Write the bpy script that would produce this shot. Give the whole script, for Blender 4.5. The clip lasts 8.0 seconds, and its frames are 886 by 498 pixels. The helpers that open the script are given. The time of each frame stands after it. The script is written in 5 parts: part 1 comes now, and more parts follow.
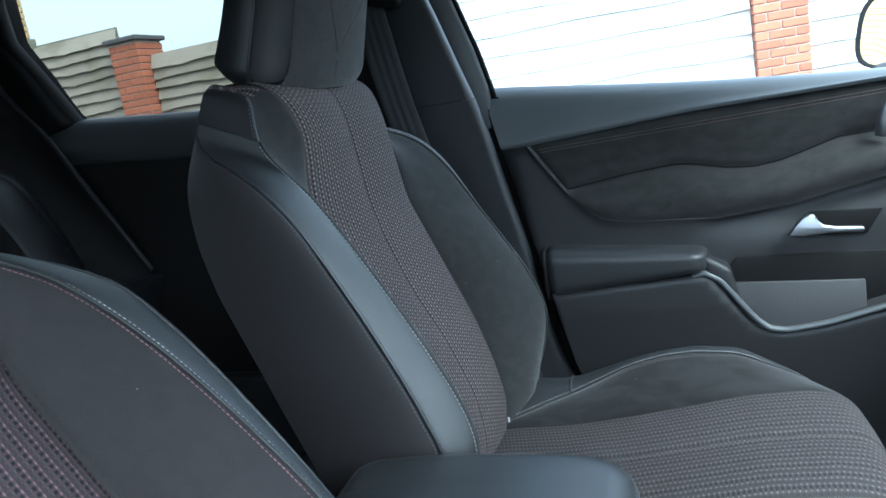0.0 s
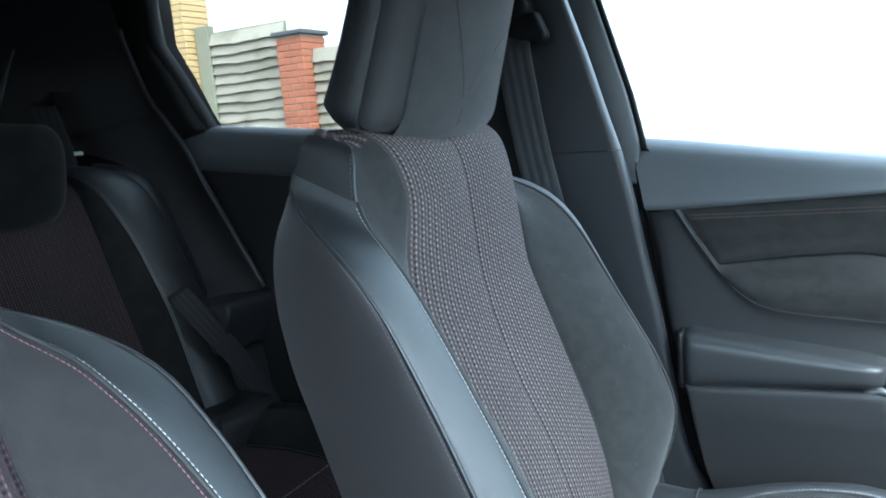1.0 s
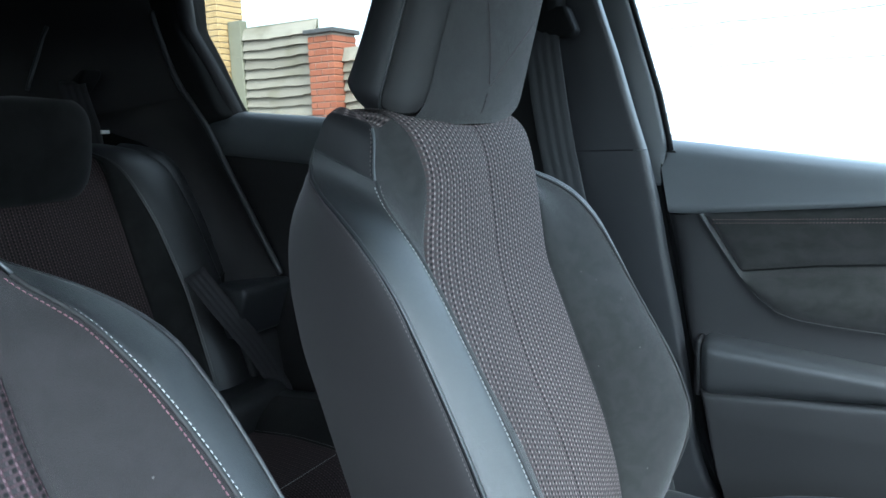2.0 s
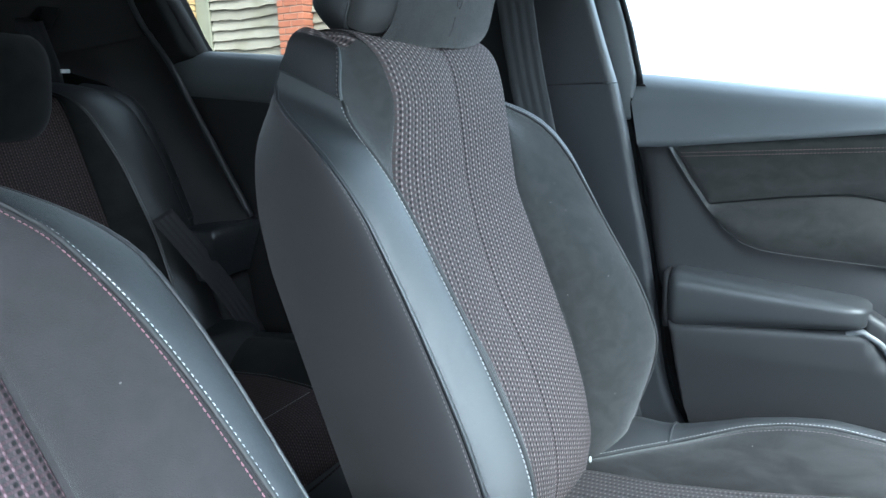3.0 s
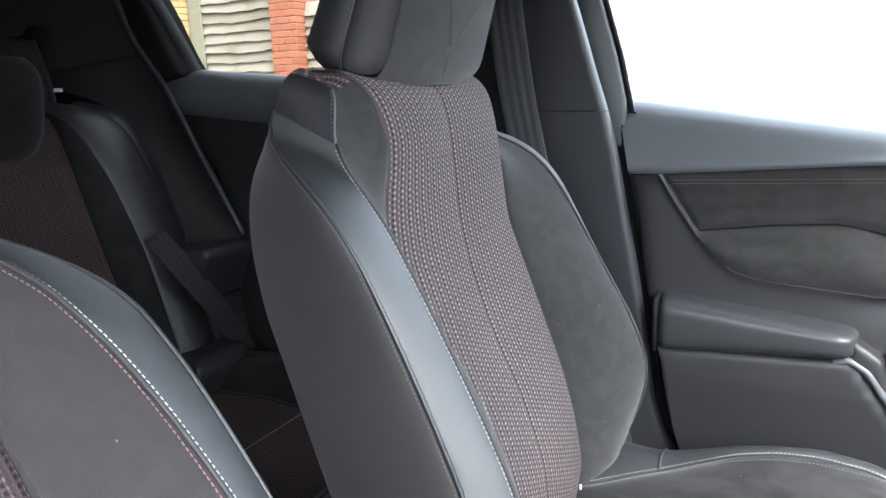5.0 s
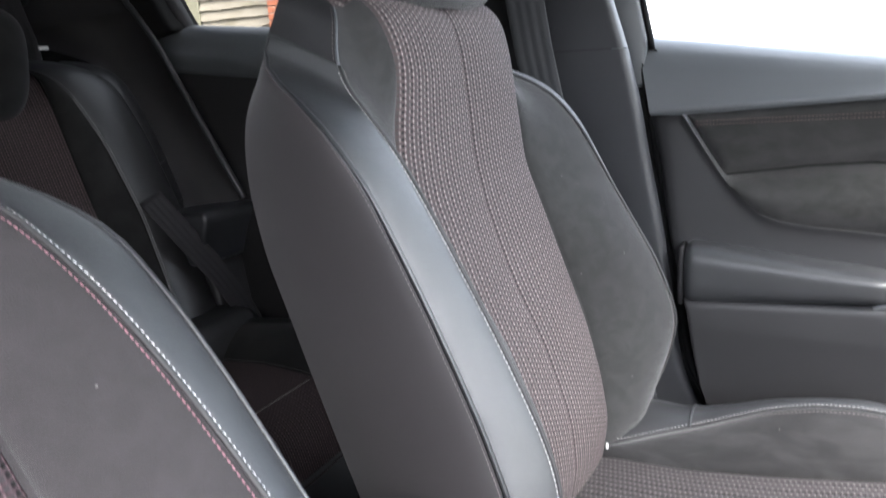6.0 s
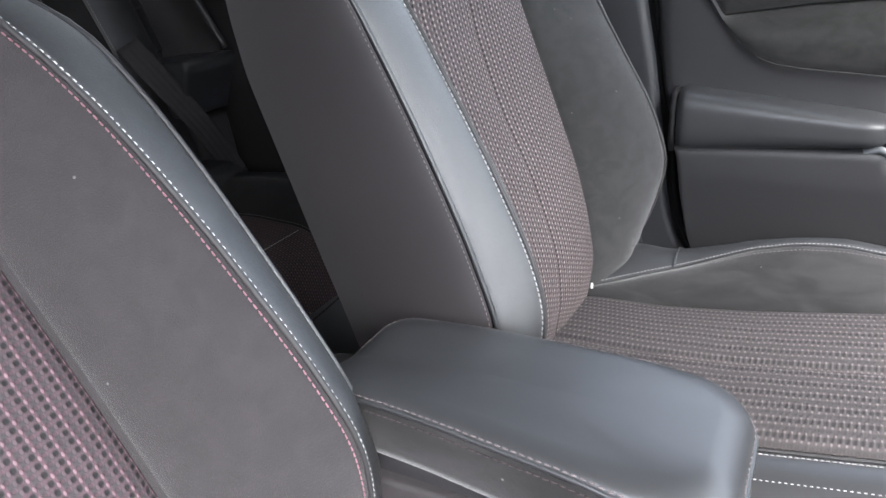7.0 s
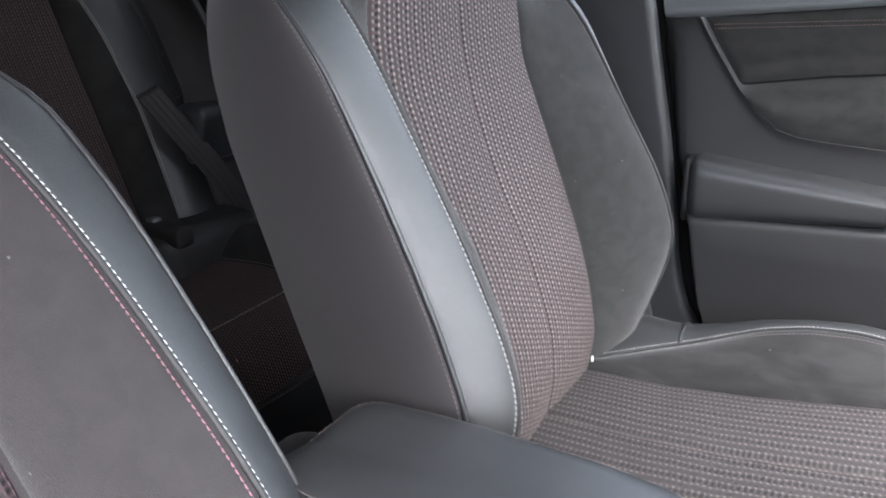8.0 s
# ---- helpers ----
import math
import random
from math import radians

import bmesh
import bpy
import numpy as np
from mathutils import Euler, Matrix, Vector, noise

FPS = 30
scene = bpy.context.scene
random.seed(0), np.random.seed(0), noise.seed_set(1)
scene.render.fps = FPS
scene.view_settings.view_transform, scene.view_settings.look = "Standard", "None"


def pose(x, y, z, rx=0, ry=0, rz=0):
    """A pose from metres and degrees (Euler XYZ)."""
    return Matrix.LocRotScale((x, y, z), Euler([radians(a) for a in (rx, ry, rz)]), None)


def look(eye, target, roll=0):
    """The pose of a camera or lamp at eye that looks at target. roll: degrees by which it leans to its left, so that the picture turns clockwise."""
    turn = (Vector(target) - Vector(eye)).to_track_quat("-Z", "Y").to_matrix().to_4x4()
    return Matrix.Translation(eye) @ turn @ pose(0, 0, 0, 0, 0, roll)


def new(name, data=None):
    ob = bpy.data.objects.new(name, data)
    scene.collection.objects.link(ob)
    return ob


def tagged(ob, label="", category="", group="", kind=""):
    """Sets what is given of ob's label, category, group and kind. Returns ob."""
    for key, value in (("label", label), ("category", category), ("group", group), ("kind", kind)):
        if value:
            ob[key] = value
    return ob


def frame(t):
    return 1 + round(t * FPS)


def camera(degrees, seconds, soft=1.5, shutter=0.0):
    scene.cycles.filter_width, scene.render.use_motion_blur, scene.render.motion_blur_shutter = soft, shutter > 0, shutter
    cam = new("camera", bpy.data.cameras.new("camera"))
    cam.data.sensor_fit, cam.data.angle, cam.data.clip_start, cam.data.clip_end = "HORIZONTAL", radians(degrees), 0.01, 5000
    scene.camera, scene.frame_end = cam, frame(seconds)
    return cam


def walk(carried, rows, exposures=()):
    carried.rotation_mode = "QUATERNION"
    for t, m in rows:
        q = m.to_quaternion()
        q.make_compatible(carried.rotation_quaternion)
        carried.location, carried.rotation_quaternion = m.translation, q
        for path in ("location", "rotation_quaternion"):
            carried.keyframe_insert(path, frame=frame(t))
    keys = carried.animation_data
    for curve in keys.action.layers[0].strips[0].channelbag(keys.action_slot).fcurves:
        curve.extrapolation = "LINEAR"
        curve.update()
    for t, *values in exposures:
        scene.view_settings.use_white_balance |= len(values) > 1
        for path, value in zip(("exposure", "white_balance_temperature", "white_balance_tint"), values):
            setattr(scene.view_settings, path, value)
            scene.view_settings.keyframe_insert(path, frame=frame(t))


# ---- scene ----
cam = camera(62.0, 8.0, shutter=0.25)
PATH = [
    (0, (0.2472, -0.8234, 1.0445), (-0.3887, 1.0306, 0.6466), -9.79),
    (0.5, (0.2419, -0.7622, 1.0441), (-0.4664, 1.0556, 0.6039), -5.78),
    (1, (0.2234, -0.6890, 1.0948), (-0.7395, 1.0305, 0.7543), -4.79),
    (1.2, (0.2482, -0.6915, 1.1020), (-0.7481, 1.0176, 0.8086), -4.88),
    (2.3, (0.2166, -0.6809, 1.0586), (-0.7970, 1.0101, 0.7224), -1.71),
    (2.5, (0.2211, -0.6830, 1.0496), (-0.7836, 1.0047, 0.6725), -2.39),
    (3, (0.2284, -0.6862, 1.0436), (-0.7153, 1.0215, 0.6039), -2.32),
    (3.5, (0.2175, -0.6907, 1.0719), (-0.7150, 1.0334, 0.6745), -1.42),
    (4, (0.2238, -0.6892, 1.0679), (-0.7418, 1.0184, 0.6783), -0.97),
    (4.2, (0.2345, -0.6905, 1.0524), (-0.7086, 1.0230, 0.6349), -1.01),
    (5.3, (0.2184, -0.6842, 1.0915), (-0.7089, 1.0335, 0.6561), -2.16),
    (5.5, (0.1959, -0.6816, 1.0958), (-0.7711, 1.0217, 0.6915), -3.09),
    (6, (0.1927, -0.6467, 1.0315), (-0.7348, 1.0547, 0.5367), -3.34),
    (6.5, (0.2123, -0.6623, 0.9837), (-0.6562, 0.9726, 0.2267), -3.45),
    (7, (0.1963, -0.6527, 0.9875), (-0.6738, 0.9581, 0.1823), -3.19),
    (7.5, (0.1744, -0.6093, 1.0158), (-0.8349, 0.9963, 0.3808), -3.23),
    (8, (0.2187, -0.6045, 1.0044), (-0.7466, 0.9995, 0.3007), -1.68),
]
EXPOSURES = [(0.0, 3.34, 5150, -4), (0.5, 3.89, 5100, -4), (1.0, 4.24, 5150, -4), (2.5, 4.09, 5300, -3), (3.0, 4.50, 5310, -3), (3.5, 4.53, 5330, -3), (4.2, 4.59, 5350, -3), (5.3, 4.59, 6200, 11), (6.5, 4.59, 6230, 12), (7.0, 4.39, 6230, 12), (7.5, 4.29, 6230, 12), (8.0, 4.44, 6230, 12)]
walk(cam, [(t, look(eye, target, roll)) for t, eye, target, roll in PATH], EXPOSURES)

# ---- world, sun ----
world = bpy.data.worlds.new("sky")
scene.world = world
world.use_nodes = True
wn = world.node_tree
sky = wn.nodes.new("ShaderNodeTexSky")
sky.sky_type = "NISHITA"
sky.sun_disc = False
sky.sun_elevation = radians(50)
sky.sun_rotation = radians(130)
sky.dust_density = 4.0
wn.nodes["Background"].inputs["Strength"].default_value = 0.15
pale = wn.nodes.new("ShaderNodeHueSaturation")
pale.inputs["Saturation"].default_value = 0.40          # thin white cloud
wn.links.new(sky.outputs[0], pale.inputs["Color"])
wn.links.new(pale.outputs[0], wn.nodes["Background"].inputs["Color"])
sun = new("sun", bpy.data.lights.new("sun", "SUN"))
sun.data.energy, sun.data.angle, sun.data.color = 0.4, radians(25), (1.0, 0.97, 0.93)
sun.matrix_world = look((3.83, -3.2, 5.96), (0, 0, 0))


# ---- materials ----
def material(name, colour, rough=0.6, metal=0.0, spec=0.5):
    m = bpy.data.materials.new(name)
    m.use_nodes = True
    b = m.node_tree.nodes["Principled BSDF"]
    b.inputs["Base Color"].default_value = (*colour, 1)
    b.inputs["Roughness"].default_value = rough
    b.inputs["Metallic"].default_value = metal
    b.inputs["Specular IOR Level"].default_value = spec
    return m, m.node_tree, b


def mixed(nt, fac, a, b):
    n = nt.nodes.new("ShaderNodeMix")
    n.data_type = "RGBA"
    n.inputs[6].default_value = (*a, 1)
    n.inputs[7].default_value = (*b, 1)
    nt.links.new(fac, n.inputs[0])
    return n.outputs[2]


def textured(name, dark, light, rough, grain, grain_bump, patch=6.0, kind="noise", metal=0.0, spec=0.5, wear=0.12, sheen=0.0, nap=False, stretch=(1, 1, 1), lint=False):
    """Two scales: broad patches in colour and roughness, fine grain in relief."""
    m, nt, b = material(name, dark, rough, metal, spec)
    tc = nt.nodes.new("ShaderNodeTexCoord")
    broad = nt.nodes.new("ShaderNodeTexNoise")
    broad.inputs["Scale"].default_value, broad.inputs["Detail"].default_value = patch, 5
    mp = nt.nodes.new("ShaderNodeMapping")
    mp.inputs["Scale"].default_value = stretch
    nt.links.new(tc.outputs["Object"], mp.inputs[0])
    nt.links.new(mp.outputs[0], broad.inputs["Vector"])
    tone = broad.outputs[0]
    if nap:                       # brushed patches of the pile
        broad.inputs["Distortion"].default_value = 0.5
        edge = nt.nodes.new("ShaderNodeMapRange")
        edge.interpolation_type = "SMOOTHSTEP"
        edge.inputs[1].default_value, edge.inputs[2].default_value = 0.30, 0.72
        nt.links.new(broad.outputs[0], edge.inputs[0])
        tone = edge.outputs[0]
    colour = mixed(nt, tone, dark, light)
    if lint:                      # a few pale flecks of dust
        cell = nt.nodes.new("ShaderNodeTexVoronoi")
        cell.inputs["Scale"].default_value = 70
        nt.links.new(tc.outputs["Object"], cell.inputs["Vector"])
        near = nt.nodes.new("ShaderNodeMath")
        near.operation = "LESS_THAN"
        near.inputs[1].default_value = 0.055
        nt.links.new(cell.outputs["Distance"], near.inputs[0])
        few = nt.nodes.new("ShaderNodeSeparateColor")
        nt.links.new(cell.outputs["Color"], few.inputs[0])
        pick = nt.nodes.new("ShaderNodeMath")
        pick.operation = "GREATER_THAN"
        pick.inputs[1].default_value = 0.86
        nt.links.new(few.outputs[0], pick.inputs[0])
        both = nt.nodes.new("ShaderNodeMath")
        both.operation = "MULTIPLY"
        nt.links.new(near.outputs[0], both.inputs[0])
        nt.links.new(pick.outputs[0], both.inputs[1])
        dust = nt.nodes.new("ShaderNodeMix")
        dust.data_type = "RGBA"
        dust.inputs[7].default_value = (0.10, 0.098, 0.095, 1)
        nt.links.new(both.outputs[0], dust.inputs[0])
        nt.links.new(colour, dust.inputs[6])
        colour = dust.outputs[2]
    nt.links.new(colour, b.inputs["Base Color"])
    mr = nt.nodes.new("ShaderNodeMapRange")
    mr.inputs[3].default_value, mr.inputs[4].default_value = rough - wear, rough + wear
    nt.links.new(broad.outputs[0], mr.inputs[0])
    nt.links.new(mr.outputs[0], b.inputs["Roughness"])
    if kind == "cell":
        fine = nt.nodes.new("ShaderNodeTexVoronoi")
        fine.feature = "DISTANCE_TO_EDGE"
    else:
        fine = nt.nodes.new("ShaderNodeTexNoise")
        fine.inputs["Detail"].default_value = 3
        fine.inputs["Distortion"].default_value = 1.6 if kind == "crease" else 0.0
    fine.inputs["Scale"].default_value = grain
    nt.links.new(tc.outputs["Object"], fine.inputs["Vector"])
    bump = nt.nodes.new("ShaderNodeBump")
    bump.inputs["Strength"].default_value, bump.inputs["Distance"].default_value = grain_bump, 0.001
    nt.links.new(fine.outputs[0], bump.inputs["Height"])
    nt.links.new(bump.outputs[0], b.inputs["Normal"])
    if sheen:
        b.inputs["Sheen Weight"].default_value = sheen
        b.inputs["Sheen Roughness"].default_value = 0.4
    return m


def woven(name, across, along, pit, body, knot, tint, size=(0.10, 0.32), second=0.6):
    """Ladder weave in the panel's own metres: columns of pale raised knots, dark pits beside them, a tinted yarn."""
    m, nt, b = material(name, body, 0.85, 0, 0.25)
    uv = nt.nodes.new("ShaderNodeUVMap")
    uv.uv_map = "UVMap"
    wob = nt.nodes.new("ShaderNodeTexNoise")
    wob.inputs["Scale"].default_value = 45
    nt.links.new(uv.outputs[0], wob.inputs["Vector"])
    add = nt.nodes.new("ShaderNodeVectorMath")
    add.operation = "MULTIPLY_ADD"
    add.inputs[1].default_value = (across * 0.16, along * 0.2, 0)
    nt.links.new(wob.outputs[1], add.inputs[0])
    nt.links.new(uv.outputs[0], add.inputs[2])
    sep = nt.nodes.new("ShaderNodeSeparateXYZ")
    nt.links.new(add.outputs[0], sep.inputs[0])

    def op(kind, x, y=None):
        n = nt.nodes.new("ShaderNodeMath")
        n.operation = kind
        for i, v in enumerate((x, y)):
            if v is None:
                continue
            if isinstance(v, (int, float)):
                n.inputs[i].default_value = v
            else:
                nt.links.new(v, n.inputs[i])
        return n.outputs[0]

    def step(x, lo, hi, a=0.0, b=1.0):
        n = nt.nodes.new("ShaderNodeMapRange")
        n.interpolation_type = "SMOOTHSTEP"
        n.inputs[1].default_value, n.inputs[2].default_value = lo, hi
        n.inputs[3].default_value, n.inputs[4].default_value = a, b
        nt.links.new(x, n.inputs[0])
        return n.outputs[0]

    fu = op("DIVIDE", sep.outputs[0], across)
    fv = op("DIVIDE", sep.outputs[1], along)

    def offset(f, at):
        """Distance from the nearest place at that phase, in periods."""
        return op("ABSOLUTE", op("SUBTRACT", op("FRACT", op("ADD", f, 0.5 - at)), 0.5))

    def spot(u0, v0, ru, rv, core=0.35):
        du, dv = op("DIVIDE", offset(fu, u0), ru), op("DIVIDE", offset(fv, v0), rv)
        r2 = op("ADD", op("MULTIPLY", du, du), op("MULTIPLY", dv, dv))
        return step(r2, core, 1.35, 1.0, 0.0)

    hole = op("MAXIMUM", spot(0.76, 0.5, 0.17, 0.38, 0.0), op("MULTIPLY", spot(0.26, 0.0, 0.15, 0.36, 0.0), 0.25 + 0.6 * second))
    knots = op("MAXIMUM", spot(0.0, 0.0, *size, 0.0), op("MULTIPLY", spot(0.5, 0.5, *size, 0.0), second))
    ladder = op("MAXIMUM", step(offset(fu, 0.0), 0.03, 0.14, 1.0, 0.0), op("MULTIPLY", step(offset(fu, 0.5), 0.03, 0.14, 1.0, 0.0), second))
    rung = step(offset(fv, 0.0), 0.06, 0.34, 1.0, 0.0)
    pick = nt.nodes.new("ShaderNodeTexNoise")
    pick.inputs["Scale"].default_value, pick.inputs["Detail"].default_value = 170, 2
    nt.links.new(uv.outputs[0], pick.inputs["Vector"])
    fray = step(pick.outputs[0], 0.22, 0.62, 0.35, 1.0)
    broad = nt.nodes.new("ShaderNodeTexNoise")
    broad.inputs["Scale"].default_value, broad.inputs["Detail"].default_value = 22, 3
    nt.links.new(uv.outputs[0], broad.inputs["Vector"])

    def lay(under, fac, colour):
        n = nt.nodes.new("ShaderNodeMix")
        n.data_type = "RGBA"
        n.inputs[7].default_value = (*colour, 1)
        nt.links.new(fac, n.inputs[0])
        nt.links.new(under, n.inputs[6])
        return n.outputs[2]

    worn = [c * 0.82 for c in body]
    base = mixed(nt, broad.outputs[0], worn, [c * 1.15 for c in body])
    base = lay(base, op("MULTIPLY", hole, 0.92), pit)
    base = lay(base, op("MULTIPLY", op("MULTIPLY", op("MAXIMUM", ladder, op("MULTIPLY", rung, 0.6)), fray), 0.55), tint)
    nt.links.new(lay(base, op("MULTIPLY", knots, fray), knot), b.inputs["Base Color"])
    h = op("ADD", op("MULTIPLY", knots, 0.55), op("SUBTRACT", op("MULTIPLY", rung, 0.2), op("MULTIPLY", hole, 0.6)))
    bump = nt.nodes.new("ShaderNodeBump")
    bump.inputs["Strength"].default_value, bump.inputs["Distance"].default_value = 0.6, 0.0014
    nt.links.new(h, bump.inputs["Height"])
    nt.links.new(bump.outputs[0], b.inputs["Normal"])
    return m


LEATHER = textured("black_leather", (0.0085, 0.0092, 0.0098), (0.0125, 0.0134, 0.0140), 0.45, 820, 0.55, 34, "crease", wear=0.06, spec=1.0)
LEATHER_SMOOTH = textured("smooth_leather", (0.017, 0.0178, 0.0188), (0.022, 0.0228, 0.0238), 0.42, 1000, 0.09, 10, "cell", wear=0.05)
SUEDE = textured("charcoal_suede", (0.0092, 0.0088, 0.0088), (0.0208, 0.0199, 0.0200), 0.95, 1400, 0.45, 42, stretch=(0.4, 1, 1), lint=True, sheen=0.22, wear=0.04, spec=0.2, nap=True)
LEATHER_DARK = textured("dark_leather", (0.0078, 0.0077, 0.0082), (0.0112, 0.0111, 0.0117), 0.46, 800, 0.3, 12, "cell", wear=0.05, spec=0.4)
# suede for the back seat, its colour lowered to stand for the dim rear
SUEDE_SHADED = textured("shaded_suede", (0.0095, 0.0093, 0.0093), (0.0155, 0.0150, 0.0150), 0.95, 1200, 0.3, 22, sheen=0.08, wear=0.04, spec=0.15, nap=True)
SUEDE_BACK = textured("plain_suede", (0.0232, 0.0228, 0.0226), (0.0306, 0.0301, 0.0299), 0.95, 1200, 0.7, 55, lint=True, sheen=0.14, wear=0.04, spec=0.2, nap=True)
SUEDE_DRIVER = textured("driver_suede", (0.0240, 0.0218, 0.0226), (0.0280, 0.0254, 0.0263), 0.95, 1200, 0.7, 55, lint=True, sheen=0.14, wear=0.04, spec=0.2, nap=True)
SUEDE_DOOR = textured("dark_suede", (0.0168, 0.0168, 0.0163), (0.0262, 0.0260, 0.0254), 0.95, 1400, 0.6, 60, stretch=(0.6, 1, 1), sheen=0.15, wear=0.04, spec=0.2, nap=True)
SIDE_CLOTH = textured("side_vinyl", (0.0140, 0.0122, 0.0126), (0.0186, 0.0163, 0.0168), 0.62, 1400, 0.12, 9, spec=0.35, sheen=0.1)
WEAVE = woven("grey_weave", 0.0118, 0.0054, (0.0080, 0.0072, 0.0072), (0.0445, 0.0390, 0.0385), (0.250, 0.222, 0.211), (0.108, 0.066, 0.066))
# driver's cloth: copy of the weave with dimmer light put into its colour
WEAVE_DRIVER_DIM = woven("driver_weave_dim", 0.0096, 0.0052, (0.0095, 0.0090, 0.0092), (0.030, 0.0270, 0.0285), (0.140, 0.092, 0.102), (0.092, 0.043, 0.054), second=0.25)
# same cloth on the cushions, colour darkened to offset strong light from the windscreen
WEAVE_SEAT_DIM = woven("cushion_weave_dim", 0.0192, 0.0052, (0.0165, 0.0148, 0.0148), (0.033, 0.030, 0.030), (0.105, 0.092, 0.090), (0.055, 0.044, 0.044), (0.11, 0.22), 1.0)
# back seat leather and cloth: darker copies, the rear's shade put into the colour
LEATHER_SHADED = textured("shaded_leather", (0.0110, 0.0110, 0.0118), (0.0148, 0.0148, 0.0158), 0.44, 900, 0.12, 10, "cell", wear=0.05)
WEAVE_SHADED = woven("shaded_weave", 0.0096, 0.0056, (0.0050, 0.0042, 0.0042), (0.0200, 0.0160, 0.0160), (0.100, 0.070, 0.070), (0.066, 0.036, 0.038))
GREY_STRIP = textured("grey_leather", (0.020, 0.0195, 0.0195), (0.025, 0.0245, 0.0245), 0.6, 900, 0.1, 10, "cell", spec=0.35)
POCKET_CLOTH = textured("pocket_cloth", (0.022, 0.022, 0.023), (0.034, 0.034, 0.036), 0.7, 600, 0.4, 25)
PLASTIC = textured("black_plastic", (0.0145, 0.0152, 0.0172), (0.0208, 0.0215, 0.0235), 0.38, 1200, 0.2, 8, wear=0.05)
DOOR_PLASTIC = textured("door_plastic", (0.0110, 0.0110, 0.0117), (0.0155, 0.0155, 0.0163), 0.44, 1300, 0.2, 8, wear=0.05, spec=0.35)
PLASTIC_DARK = textured("dark_plastic", (0.0074, 0.0068, 0.0076), (0.0112, 0.0104, 0.0114), 0.6, 700, 0.2, 6, spec=0.35)
PAD = textured("soft_pad", (0.050, 0.0537, 0.057), (0.066, 0.0714, 0.0757), 0.42, 1100, 0.12, 8, wear=0.05)
# black of the rubber seals, also used for shade laid into recesses and creases
RUBBER_AND_SHADE = textured("rubber_and_shade", (0.004, 0.004, 0.004), (0.007, 0.007, 0.007), 0.7, 300, 0.15, 10, spec=0.12)
LINER = textured("black_headliner", (0.011, 0.011, 0.011), (0.017, 0.017, 0.017), 0.95, 800, 0.3, 5, spec=0.1)
CARPET = textured("black_carpet", (0.006, 0.006, 0.006), (0.012, 0.012, 0.012), 0.98, 600, 0.8, 12, spec=0.1)
WEBBING = textured("belt_webbing", (0.012, 0.0128, 0.0145), (0.017, 0.018, 0.020), 0.6, 900, 0.6, 20)
WEBBING_DARK = textured("rear_webbing", (0.0125, 0.0116, 0.0130), (0.0175, 0.0163, 0.0182), 0.65, 900, 0.5, 20, spec=0.3)
CHROME = textured("satin_chrome", (0.34, 0.35, 0.37), (0.42, 0.43, 0.45), 0.34, 200, 0.02, 10, metal=1.0, wear=0.05)
THREAD = textured("white_thread", (0.50, 0.485, 0.47), (0.64, 0.625, 0.61), 0.8, 1500, 0.3, 40)
THREAD_SOFT = textured("soft_thread", (0.29, 0.282, 0.275), (0.41, 0.40, 0.395), 0.8, 1500, 0.3, 40)
THREAD_PINK = textured("pink_thread", (0.17, 0.075, 0.092), (0.25, 0.125, 0.145), 0.8, 1500, 0.3, 40)
THREAD_DULL = textured("dull_thread", (0.085, 0.07, 0.07), (0.12, 0.10, 0.10), 0.8, 1500, 0.3, 40)
THREAD_RUST = textured("rust_thread", (0.11, 0.065, 0.06), (0.15, 0.10, 0.09), 0.8, 1500, 0.3, 40)
THREAD_GREY = textured("grey_thread", (0.10, 0.10, 0.10), (0.15, 0.15, 0.15), 0.8, 1500, 0.3, 40)
THREAD_DARK = textured("dark_thread", (0.030, 0.020, 0.020), (0.046, 0.032, 0.032), 0.8, 1500, 0.3, 40)
LABEL_WHITE = textured("white_label", (0.42, 0.42, 0.41), (0.5, 0.5, 0.49), 0.5, 300, 0.05, 20)
ASPHALT = textured("asphalt", (0.04, 0.04, 0.04), (0.065, 0.063, 0.06), 0.9, 60, 0.6, 0.7)


